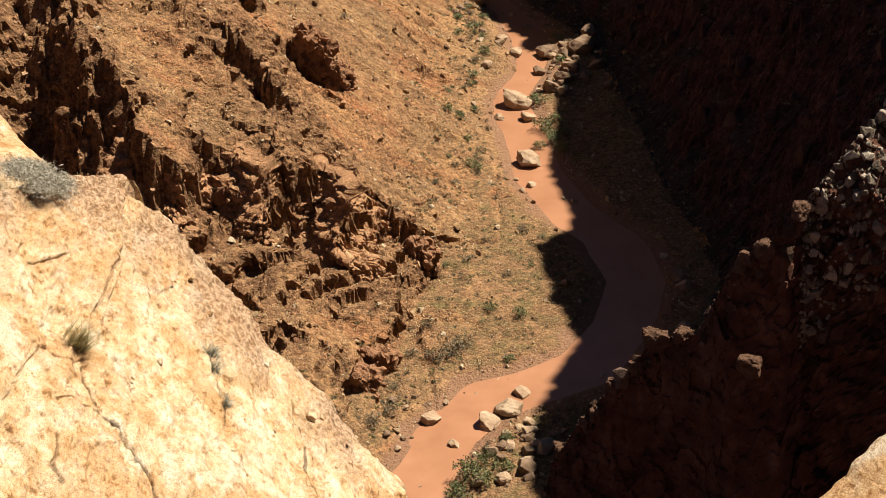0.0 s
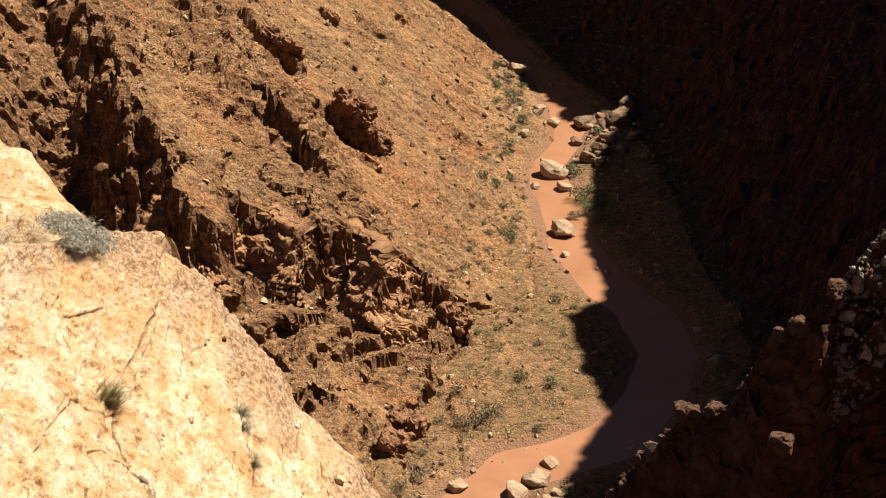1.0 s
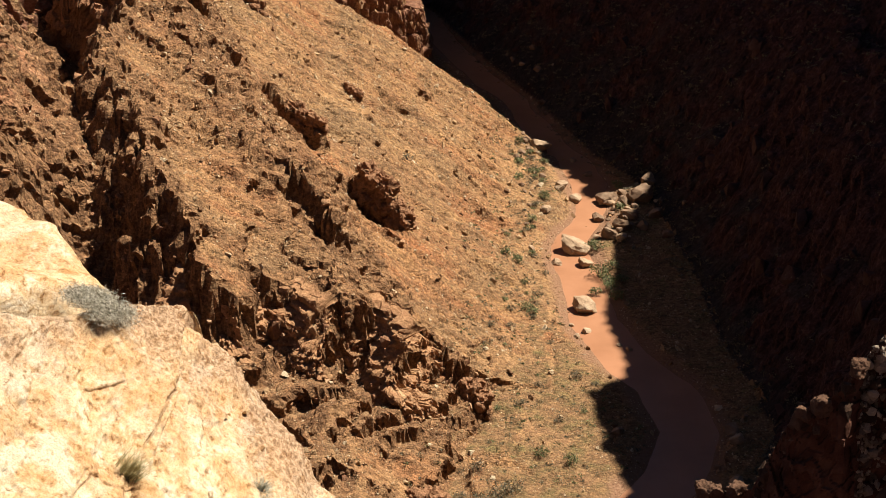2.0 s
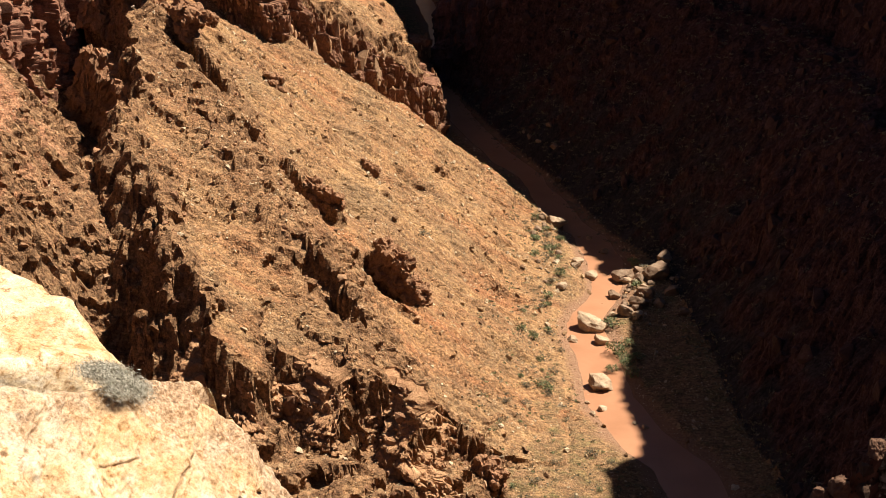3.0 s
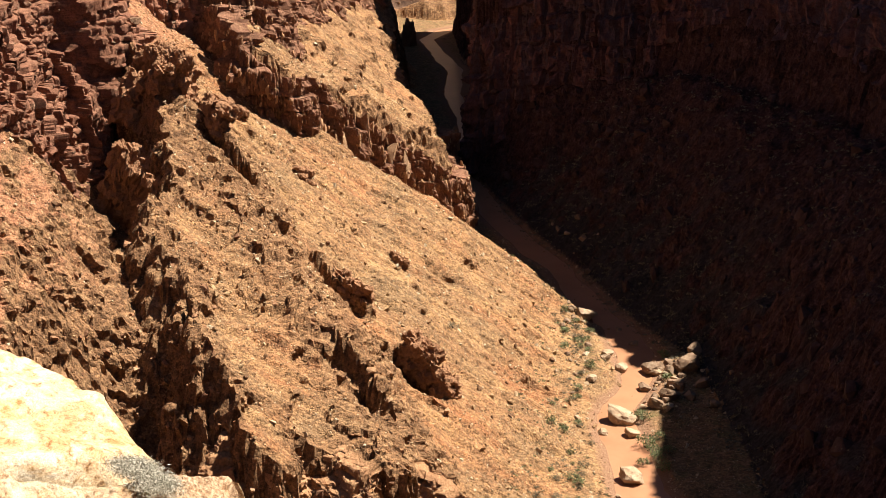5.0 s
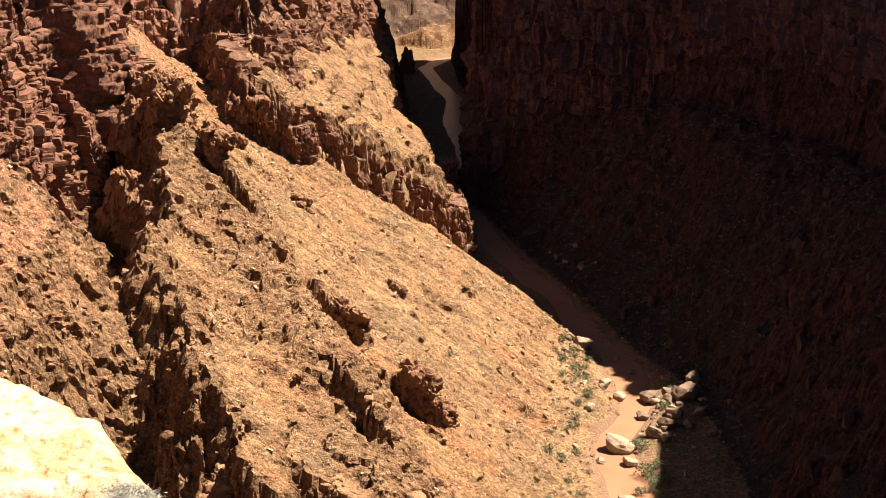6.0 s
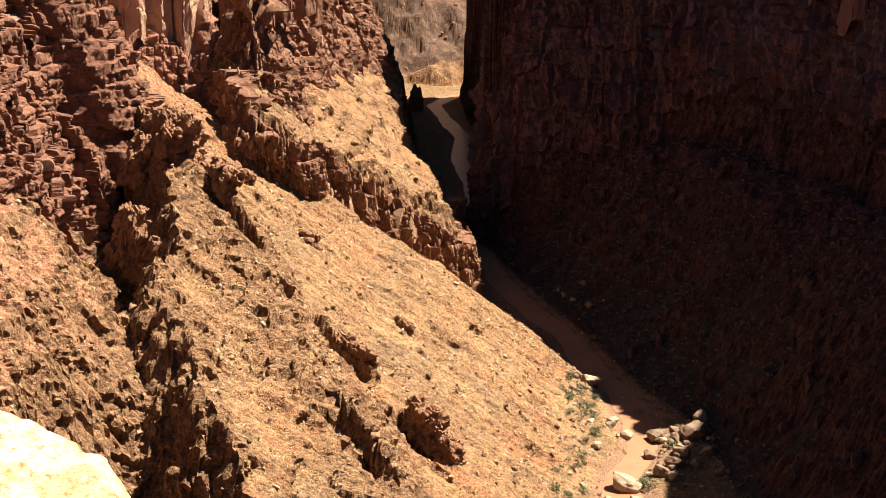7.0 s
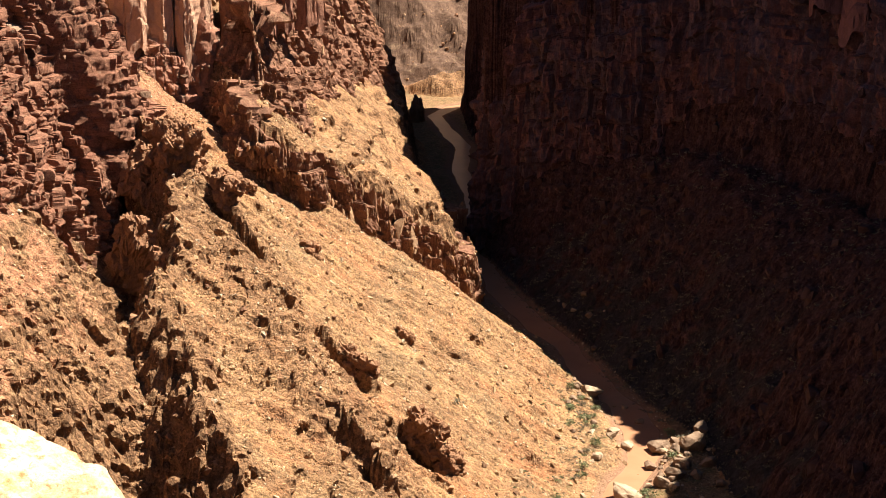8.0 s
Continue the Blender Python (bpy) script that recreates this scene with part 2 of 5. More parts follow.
    # far end
    far = 0.85 * (y - 571 - 0.1 * x + 2.5 * bx) + 5 * fbm(x / 18, y / 18, 0.2, 4, 89)
    far = np.where(y > 560, np.minimum(far, 120), -1)
    rock = np.maximum(rock, ramp(far, 1, 6))
    # the wall under the rim on which the camera stands
    near = np.minimum(98.2, 98.2 - 1.1 * (y - 2)) + 0.6 * col * ramp(y, 5, 12)
    rock = np.maximum(rock, np.where(near > 1, 1.0, 0))
    floor_z = floor_z + 0.8 * np.exp(-((x - 26.6) ** 2 / 7 + (y - 236) ** 2 / 40)) + 0.7 * np.exp(-((x - 25.4) ** 2 / 6 + (y - 266) ** 2 / 16))
    z = floor_z + np.maximum(np.maximum(left, right), np.maximum(far, 0))
    z = np.maximum(z, near)
    return z, rock, col


# ============ materials ============
def tree(name):
    m = bpy.data.materials.new(name)
    m.use_nodes = True
    n, l = m.node_tree.nodes, m.node_tree.links
    return m, n, l, n["Principled BSDF"]


def noise_node(n, l, scale, detail=6.0, rough=0.6, stretch=(1, 1, 1), distort=0.0):
    tc = n.new("ShaderNodeNewGeometry")
    mp = n.new("ShaderNodeMapping")
    mp.inputs["Scale"].default_value = stretch
    l.new(tc.outputs["Position"], mp.inputs[0])
    t = n.new("ShaderNodeTexNoise")
    t.inputs["Scale"].default_value, t.inputs["Detail"].default_value = scale, detail
    t.inputs["Roughness"].default_value, t.inputs["Distortion"].default_value = rough, distort
    l.new(mp.outputs[0], t.inputs["Vector"])
    return t.outputs["Fac"]


def pebble_node(n, l, scale):
    """Small stones: a random value a stone, and the distance from its middle."""
    g = n.new("ShaderNodeNewGeometry")
    v = n.new("ShaderNodeTexVoronoi")
    v.inputs["Scale"].default_value = scale
    l.new(g.outputs["Position"], v.inputs["Vector"])
    sep = n.new("ShaderNodeSeparateColor")
    l.new(v.outputs["Color"], sep.inputs[0])
    return sep.outputs[0], v.outputs["Distance"]


def colour_ramp(n, l, fac, stops):
    r = n.new("ShaderNodeValToRGB")
    while len(r.color_ramp.elements) < len(stops):
        r.color_ramp.elements.new(0.5)
    for e, (at, c) in zip(r.color_ramp.elements, stops):
        e.position, e.color = at, (*c, 1)
    l.new(fac, r.inputs[0])
    return r.outputs[0]


def mix(n, l, fac, a, b, kind="MIX"):
    m = n.new("ShaderNodeMix")
    m.data_type, m.blend_type = "RGBA", kind
    if isinstance(fac, float):
        m.inputs[0].default_value = fac
    else:
        l.new(fac, m.inputs[0])
    for sock, v in ((m.inputs[6], a), (m.inputs[7], b)):
        if isinstance(v, tuple):
            sock.default_value = (*v, 1)
        else:
            l.new(v, sock)
    return m.outputs[2]


def bumped(n, l, bsdf, fac, strength, distance):
    b = n.new("ShaderNodeBump")
    b.inputs["Strength"].default_value, b.inputs["Distance"].default_value = strength, distance
    l.new(fac, b.inputs["Height"])
    l.new(b.outputs[0], bsdf.inputs["Normal"])


def ground_material(name, scree, bedrock, pale):
    """Bedrock, loose debris, flats and mud, told apart by the ground's own values; pale beds lie high in the cliffs."""
    m, n, l, b = tree(name)

    def value(key):
        a = n.new("ShaderNodeAttribute")
        a.attribute_name = key
        return a.outputs["Fac"]

    big, mid, fine = noise_node(n, l, 0.06, 4), noise_node(n, l, 0.5, 8, 0.65), noise_node(n, l, 3.0, 8, 0.7)
    s = colour_ramp(n, l, mid, [(0.3, scree[0]), (0.5, scree[1]), (0.7, scree[2])])
    s = mix(n, l, colour_ramp(n, l, big, [(0.45, (0, 0, 0)), (0.6, (0.85, 0.85, 0.85))]), s, scree[3])
    streak = noise_node(n, l, 1.0, 6, 0.65, (0.045, 0.33, 0.06), 0.6)
    s = mix(n, l, colour_ramp(n, l, streak, [(0.40, (0, 0, 0)), (0.60, (0.75, 0.75, 0.75))]), s, scree[4])
    s = mix(n, l, colour_ramp(n, l, noise_node(n, l, 0.09, 7, 0.72, (1, 1, 1), 0.5), [(0.48, (0, 0, 0)), (0.62, (0.55, 0.55, 0.55))]), s, scree[5])
    geo = n.new("ShaderNodeNewGeometry")
    sep = n.new("ShaderNodeSeparateXYZ")
    l.new(geo.outputs["Position"], sep.inputs[0])
    wander = n.new("ShaderNodeMath")
    wander.operation = "MULTIPLY_ADD"
    l.new(big, wander.inputs[0])
    wander.inputs[1].default_value = 16.0
    l.new(sep.outputs["X"], wander.inputs[2])
    ruddy = n.new("ShaderNodeMapRange")
    ruddy.inputs["From Min"].default_value, ruddy.inputs["From Max"].default_value = -28.0, -38.0
    l.new(wander.outputs[0], ruddy.inputs["Value"])
    s = mix(n, l, ruddy.outputs[0], s, colour_ramp(n, l, mid, [(0.3, scree[6]), (0.7, scree[7])]))
    r = colour_ramp(n, l, mid, [(0.3, bedrock[0]), (0.5, bedrock[1]), (0.7, bedrock[2])])
    wave = n.new("ShaderNodeMath")
    wave.operation = "MULTIPLY_ADD"
    l.new(big, wave.inputs[0])
    wave.inputs[1].default_value = 14.0
    l.new(sep.outputs["Z"], wave.inputs[2])
    high = n.new("ShaderNodeMapRange")
    high.inputs["From Min"].default_value, high.inputs["From Max"].default_value = 67.5, 69.5
    l.new(wave.outputs[0], high.inputs["Value"])
    r = mix(n, l, high.outputs[0], r, colour_ramp(n, l, mid, [(0.3, pale[0]), (0.7, pale[1])]))
    c = mix(n, l, value("rock"), s, r)
    patch = noise_node(n, l, 0.35, 6, 0.7)
    flat = colour_ramp(n, l, patch, [(0.38, (0.25, 0.142, 0.073)), (0.52, (0.205, 0.125, 0.062)), (0.66, (0.145, 0.112, 0.048))])
    c = mix(n, l, value("flat"), c, flat)
    c = mix(n, l, 0.5, c, colour_ramp(n, l, fine, [(0.34, (0.20, 0.17, 0.14)), (0.54, (1.10, 1.08, 1.05))]), "MULTIPLY")
    dots, dist = pebble_node(n, l, 2.0)
    c = mix(n, l, 0.6, c, colour_ramp(n, l, dots, [(0.0, (0.42, 0.40, 0.38)), (0.5, (0.9, 0.88, 0.86)), (1.0, (1.35, 1.3, 1.22))]), "MULTIPLY")
    dots2, dist2 = pebble_node(n, l, 4.6)
    c = mix(n, l, 0.5, c, colour_ramp(n, l, dots2, [(0.0, (0.45, 0.42, 0.40)), (0.5, (0.98, 0.96, 0.94)), (1.0, (1.4, 1.36, 1.3))]), "MULTIPLY")
    c = mix(n, l, value("mud"), c, colour_ramp(n, l, fine, [(0.3, (0.178, 0.0888, 0.0474)), (0.7, (0.249, 0.142, 0.0832))]))
    l.new(c, b.inputs["Base Color"])
    b.inputs["Roughness"].default_value = 0.95
    b.inputs["Specular IOR Level"].default_value = 0.1
    hump = n.new("ShaderNodeMath")
    hump.operation = "MULTIPLY_ADD"
    l.new(dist, hump.inputs[0])
    hump.inputs[1].default_value = -0.6
    l.new(fine, hump.inputs[2])
    grit = n.new("ShaderNodeMath")
    grit.operation = "MULTIPLY_ADD"
    l.new(dist2, grit.inputs[0])
    grit.inputs[1].default_value = -0.45
    l.new(hump.outputs[0], grit.inputs[2])
    bumped(n, l, b, grit.outputs[0], 1.0, 0.27)
    return m


SCREE = [(0.150, 0.078, 0.038), (0.240, 0.133, 0.065), (0.330, 0.204, 0.108), (0.280, 0.120, 0.054), (0.320, 0.190, 0.090), (0.165, 0.108, 0.060), (0.260, 0.108, 0.056), (0.370, 0.195, 0.106)]
BEDROCK = [(0.116, 0.0623, 0.0327), (0.211, 0.114, 0.057), (0.301, 0.182, 0.0936)]
mat_ground = ground_material("canyon_ground", SCREE, BEDROCK, [(0.22, 0.115, 0.068), (0.42, 0.25, 0.15)])
# The wall's deep shade, dark and bluish, is put into these colours.
mat_red_shade = ground_material("shade_darkened_red_wall", [(0.0196, 0.0171, 0.0158), (0.0326, 0.0277, 0.0258), (0.0522, 0.0454, 0.0429), (0.0217, 0.0191, 0.0186), (0.0478, 0.0418, 0.0394), (0.0175, 0.0162, 0.0158), (0.0261, 0.0202, 0.018), (0.0435, 0.0352, 0.0323)],
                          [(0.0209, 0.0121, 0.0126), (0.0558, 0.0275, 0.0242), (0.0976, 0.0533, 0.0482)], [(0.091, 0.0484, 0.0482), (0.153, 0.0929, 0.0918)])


def plain_rock(name, a, b_, c_, scale=1.0):
    m, n, l, b = tree(name)
    mid, fine = noise_node(n, l, 0.6 * scale, 8, 0.65), noise_node(n, l, 5.0 * scale, 8, 0.7)
    c = colour_ramp(n, l, mid, [(0.3, a), (0.5, b_), (0.7, c_)])
    c = mix(n, l, 0.4, c, colour_ramp(n, l, fine, [(0.3, (0.5, 0.5, 0.5)), (0.6, (1, 1, 1))]), "MULTIPLY")
    l.new(c, b.inputs["Base Color"])
    b.inputs["Roughness"].default_value = 0.9
    b.inputs["Specular IOR Level"].default_value = 0.15
    bumped(n, l, b, fine, 0.8, 0.1 / scale)
    return m


mat_boulder = plain_rock("boulder_stone", (0.22, 0.135, 0.080), (0.33, 0.225, 0.137), (0.42, 0.315, 0.21), 1.0)
# Brown stone of the heaps; also carries the right bank's shade.
mat_brown_and_shade_stone = plain_rock("brown_and_shade_stone", (0.118, 0.071, 0.0414), (0.19, 0.118, 0.071), (0.261, 0.183, 0.118), 1.0)
# The ridge's shaded face is darkened here in its base colour.
mat_ridge_shade = plain_rock("shade_darkened_ridge", (0.034, 0.013, 0.008), (0.085, 0.034, 0.019), (0.15, 0.072, 0.044), 1.5)
# Blocks of the east wall, coloured dark to match its painted shade.
mat_red_stone_shade = plain_rock("shade_darkened_red_stone", (0.0256, 0.0137, 0.013), (0.0544, 0.0289, 0.0238), (0.0896, 0.0532, 0.0454), 0.6)


def stone_mix(name, stops):
    """Loose stones, each with a tint of its own."""
    m, n, l, b = tree(name)
    g = n.new("ShaderNodeNewGeometry")
    c = colour_ramp(n, l, g.outputs["Random Per Island"], stops)
    fine = noise_node(n, l, 4.0, 6, 0.7)
    c = mix(n, l, 0.5, c, colour_ramp(n, l, fine, [(0.32, (0.25, 0.24, 0.22)), (0.55, (1, 1, 1))]), "MULTIPLY")
    l.new(c, b.inputs["Base Color"])
    b.inputs["Roughness"].default_value, b.inputs["Specular IOR Level"].default_value = 0.92, 0.1
    bumped(n, l, b, fine, 1.0, 0.25)
    return m


def ledged_rock(name, stops, bed=(0.12, 0.12, 0.9), fine_dark=0.25, blot=0.45):
    """Bedded rock: colour runs in level bands, broken by stains and grain."""
    m, n, l, b = tree(name)
    band = noise_node(n, l, 1.0, 7, 0.65, bed, 0.4)
    mid, fine = noise_node(n, l, 0.7, 8, 0.7), noise_node(n, l, 3.5, 9, 0.75)
    c = colour_ramp(n, l, band, stops)
    c = mix(n, l, colour_ramp(n, l, mid, [(0.42, (0, 0, 0)), (0.62, (0.7, 0.7, 0.7))]), c, tuple(blot * v for v in stops[1][1]))
    c = mix(n, l, 0.7, c, colour_ramp(n, l, fine, [(0.32, (fine_dark,) * 3), (0.56, (1, 1, 1))]), "MULTIPLY")
    l.new(c, b.inputs["Base Color"])
    b.inputs["Roughness"].default_value, b.inputs["Specular IOR Level"].default_value = 0.93, 0.1
    bumped(n, l, b, fine, 1.0, 0.3)
    return m


mat_bluff = ledged_rock("bedded_brown_rock", [(0.30, (0.152, 0.0656, 0.04)), (0.45, (0.304, 0.14, 0.08)), (0.55, (0.216, 0.0896, 0.0528)), (0.70, (0.384, 0.22, 0.132))])
mat_column = ledged_rock("dark_columnar_rock", [(0.30, (0.136, 0.064, 0.04)), (0.45, (0.288, 0.14, 0.08)), (0.55, (0.208, 0.092, 0.0528)), (0.70, (0.384, 0.22, 0.124))], (0.35, 0.35, 0.12))
mat_far = ledged_rock("grey_brown_hillside", [(0.30, (0.075, 0.042, 0.028)), (0.45, (0.165, 0.094, 0.058)), (0.55, (0.115, 0.064, 0.040)), (0.70, (0.225, 0.140, 0.082))], (0.16, 0.16, 0.22), 0.35)
mat_spur = ledged_rock("brown_spur_rock", [(0.30, (0.22, 0.108, 0.055)), (0.45, (0.46, 0.250, 0.122)), (0.55, (0.34, 0.168, 0.082)), (0.70, (0.54, 0.335, 0.172))], (0.3, 0.3, 0.4), 0.4, 0.65)
mat_pale = ledged_rock("pale_pink_sandstone", [(0.30, (0.43, 0.225, 0.132)), (0.45, (0.52, 0.290, 0.178)), (0.55, (0.47, 0.255, 0.152)), (0.70, (0.56, 0.350, 0.225))], (0.22, 0.22, 0.2), 0.75, 0.75)
# Cliff at the bend: dark and blue-grey tones carry its shade.
mat_redcliff_shade = ledged_rock("shade_darkened_red_rock", [(0.30, (0.0522, 0.0315, 0.0348)), (0.45, (0.166, 0.0756, 0.0667)), (0.55, (0.0808, 0.0588, 0.0682)), (0.70, (0.209, 0.113, 0.102))], (0.3, 0.3, 0.06), 0.4, 0.35)
# Duller copy of the reddish sandstone, with the wall's shade in its colour.
mat_shaded = ledged_rock("shade_dulled_red_sandstone", [(0.30, (0.129, 0.0624, 0.0572)), (0.45, (0.175, 0.088, 0.0811)), (0.55, (0.152, 0.072, 0.0645)), (0.70, (0.205, 0.112, 0.104))], (0.5, 0.5, 0.06), 0.6, 0.7)
mat_rosy = ledged_rock("reddish_sandstone", [(0.30, (0.20, 0.085, 0.050)), (0.45, (0.31, 0.145, 0.088)), (0.55, (0.28, 0.125, 0.075)), (0.70, (0.40, 0.215, 0.132))], (0.22, 0.22, 0.25), 0.6, 0.7)
mat_scree = stone_mix("scree_stone", [(0.0, (0.13, 0.068, 0.036)), (0.3, (0.27, 0.155, 0.076)), (0.65, (0.40, 0.260, 0.135)), (1.0, (0.53, 0.42, 0.28))])
# Ridge stones in two copies: dark for shade, pale for the sunlit top.
mat_ridge_stone_shade = stone_mix("shade_darkened_stone", [(0.0, (0.035, 0.02, 0.013)), (0.5, (0.07, 0.038, 0.023)), (0.85, (0.10, 0.058, 0.036)), (1.0, (0.18, 0.115, 0.08))])
mat_shelf_stone_lit = stone_mix("sun_paled_stone", [(0.0, (0.09, 0.066, 0.045)), (0.5, (0.24, 0.185, 0.13)), (1.0, (0.46, 0.375, 0.275))])
mat_ledge_stone = stone_mix("ledge_stone", [(0.0, (0.0888, 0.0462, 0.0284)), (0.4, (0.166, 0.0888, 0.0521)), (0.8, (0.237, 0.139, 0.0832)), (1.0, (0.284, 0.19, 0.118))])
mat_cliff = stone_mix("cliff_stone", [(0.0, (0.16, 0.077, 0.042)), (0.35, (0.27, 0.136, 0.070)), (0.75, (0.37, 0.205, 0.105)), (1.0, (0.44, 0.275, 0.155))])

DRAWN = (1.0, 0.75, 1.0)
m, n, l, b = tree("pale_limestone")
at = n.new("ShaderNodeAttribute")
at.attribute_name = "worn"
big, mid = noise_node(n, l, 0.6, 5, 0.6, DRAWN, 0.6), noise_node(n, l, 2.6, 9, 0.72, DRAWN)
fine, grit = noise_node(n, l, 13.0, 8, 0.72, DRAWN), noise_node(n, l, 60.0, 3, 0.6, DRAWN)
pits = noise_node(n, l, 7.0, 6, 0.7, DRAWN, 0.3)
c = colour_ramp(n, l, mid, [(0.34, (0.361, 0.187, 0.0692)), (0.43, (0.527, 0.346, 0.173)), (0.53, (0.607, 0.455, 0.277)), (0.63, (0.65, 0.568, 0.421))])
c = mix(n, l, colour_ramp(n, l, big, [(0.45, (0, 0, 0)), (0.58, (0.65, 0.65, 0.65))]), c, colour_ramp(n, l, fine, [(0.35, (0.361, 0.18, 0.0692)), (0.6, (0.519, 0.311, 0.138))]))
c = mix(n, l, colour_ramp(n, l, noise_node(n, l, 1.0, 8, 0.7, DRAWN, 0.6), [(0.53, (0, 0, 0)), (0.62, (0.8, 0.8, 0.8))]), c, (0.628, 0.533, 0.386))
c = mix(n, l, at.outputs["Fac"], c, colour_ramp(n, l, fine, [(0.36, (0.125, 0.0736, 0.0414)), (0.48, (0.326, 0.202, 0.115)), (0.62, (0.48, 0.345, 0.221))]))
c = mix(n, l, 0.8, c, colour_ramp(n, l, pits, [(0.33, (0.26, 0.15, 0.08)), (0.39, (0.70, 0.56, 0.42)), (0.46, (1, 1, 1))]), "MULTIPLY")
c = mix(n, l, 0.8, c, colour_ramp(n, l, grit, [(0.34, (0.5, 0.42, 0.36)), (0.52, (1.04, 1.04, 1.04))]), "MULTIPLY")
c = mix(n, l, 0.35, c, colour_ramp(n, l, fine, [(0.36, (0.55, 0.42, 0.32)), (0.52, (1.06, 1.06, 1.06))]), "MULTIPLY")
seam = n.new("ShaderNodeAttribute")
seam.attribute_name = "seam"
c = mix(n, l, seam.outputs["Fac"], c, (0.05, 0.03, 0.018))
l.new(c, b.inputs["Base Color"])
b.inputs["Roughness"].default_value, b.inputs["Specular IOR Level"].default_value = 0.9, 0.15
bumped(n, l, b, fine, 1.0, 0.06)
mat_slab = m

m, n, l, b = tree("muddy_water")
c = colour_ramp(n, l, noise_node(n, l, 0.15, 4), [(0.35, (0.26, 0.120, 0.060)), (0.65, (0.32, 0.152, 0.079))])
l.new(c, b.inputs["Base Color"])
b.inputs["Roughness"].default_value, b.inputs["Specular IOR Level"].default_value = 0.3, 0.25
bumped(n, l, b, noise_node(n, l, 1.5, 3), 0.12, 0.05)
mat_water = m


# ============ building helpers ============
def mesh_object(name, verts, faces, material, parent=None, smooth=True):
    me = bpy.data.meshes.new(name)
    me.from_pydata([tuple(map(float, v)) for v in verts] if not isinstance(verts, np.ndarray) else verts.tolist(), [],
                   faces if not isinstance(faces, np.ndarray) else faces.tolist())
    me.materials.append(material)
    if smooth:
        me.polygons.foreach_set("use_smooth", [True] * len(me.polygons))
    me.update()
    ob = new(name, me)
    ob.parent = parent
    return ob


def grid_faces(nu, nv):
    i = np.arange((nu - 1) * (nv - 1))
    a = (i // (nv - 1)) * nv + i % (nv - 1)
    return np.stack([a, a + nv, a + nv + 1, a + 1], -1)


def steps(*parts):
    out = []
    for a, b_, d in parts:
        out.extend(np.arange(a, b_, d))
    return np.array(out)


# ============ the ground, in one sheet cut where its character changes ============
gx = steps((-170, -110, 3.0), (-110, -66, 1.0), (-66, -52, 0.40), (-52, -34, 0.30), (-34, 14, 0.29), (14, 46, 0.41), (46, 110, 0.8), (110, 190, 3.0))
gy = steps((-30, 100, 2.0), (100, 135, 0.8), (135, 148, 0.42), (148, 182, 0.28), (182, 275, 0.40), (275, 340, 0.45), (340, 400, 0.6), (400, 640, 1.1), (640, 760, 4.0))
GX, GY = np.meshgrid(gx, gy)
GZ, GR, GC = height(GX, GY)
SX, SY = np.gradient(GZ, gx, axis=1), np.gradient(GZ, gy, axis=0)
STEEP = np.hypot(SX, SY)
GR = np.clip(np.maximum(GR, ramp(STEEP, 0.95, 1.6)), 0, 1)
NL = np.sqrt(1 + STEEP ** 2)
NX, NY, NZ = -SX / NL, -SY / NL, 1 / NL
# broken faces: blocks stand out along the surface's own normal
_, v1 = cells(GX / 2.4, GY / 2.4, GZ / 1.7, 101)
_, v2 = cells(GX / 1.1, GY / 1.1, GZ / 0.9, 105)
PUSH = GR * (1.0 * (v1 - 0.5) + 0.6 * (v2 - 0.5)) * (0.45 + 0.55 * ramp(STEEP, 0.6, 1.6))
PUSH = PUSH + (1 - GR) * 0.15 * (v2 - 0.5) * ramp(GZ, 0.2, 1.5)
PUSH = PUSH * ramp(GY, 8, 30) * (1 - 0.65 * ramp(GY, 545, 575))
PX, PY, PZ = GX + NX * PUSH, GY + NY * PUSH, GZ + NZ * PUSH
GAP = stream_gap(GX, GY)
GMUD = ramp(-GZ, -0.75, -0.25) * ramp(-GAP - 0.9 * fbm(GX / 3, GY / 3, 0.3, 3, 107), -6.6, -4.6)
GFLAT = ramp(-STEEP, -0.35, -0.15) * ramp(-GZ, -5, -2)


def ground_z(x, y):
    """Height of the ground by its grid."""
    i = np.clip(np.searchsorted(gx, x) - 1, 0, len(gx) - 2)
    j = np.clip(np.searchsorted(gy, y) - 1, 0, len(gy) - 2)
    u, v = (x - gx[i]) / (gx[i + 1] - gx[i]), (y - gy[j]) / (gy[j + 1] - gy[j])
    return (PZ[j, i] * (1 - u) + PZ[j, i + 1] * u) * (1 - v) + (PZ[j + 1, i] * (1 - u) + PZ[j + 1, i + 1] * u) * v


def ground_pick(field, x, y):
    i = np.clip(np.searchsorted(gx, x) - 1, 0, len(gx) - 1)
    j = np.clip(np.searchsorted(gy, y) - 1, 0, len(gy) - 1)
    return field[j, i]


def sheet(name, mask, material):
    """The quads of the ground under a mask, as one mesh."""
    ny, nx = GX.shape
    idx = np.arange(ny * nx).reshape(ny, nx)
    quads = np.stack([idx[:-1, :-1], idx[:-1, 1:], idx[1:, 1:], idx[1:, :-1]], -1)[mask[:-1, :-1]]
    used, inv = np.unique(quads, return_inverse=True)
    co = np.stack([PX.ravel(), PY.ravel(), PZ.ravel()], -1)[used]
    ob = mesh_object(name, co, inv.reshape(-1, 4), material, smooth=False)
    for key, field in (("rock", GR), ("mud", GMUD), ("flat", GFLAT)):
        ob.data.attributes.new(key, "FLOAT", "POINT").data.foreach_set("value", field.ravel()[used])
    return ob


right_side = (GX > along(RIGHT_FOOT, GY) - 1.5 + 1.5 * fbm(GX / 5, GY / 5, 0.1, 2, 93)) & (GY > 60) & (GY < 575)
near_side = (GY < 95) & ~right_side
far_side = (GY > 575)
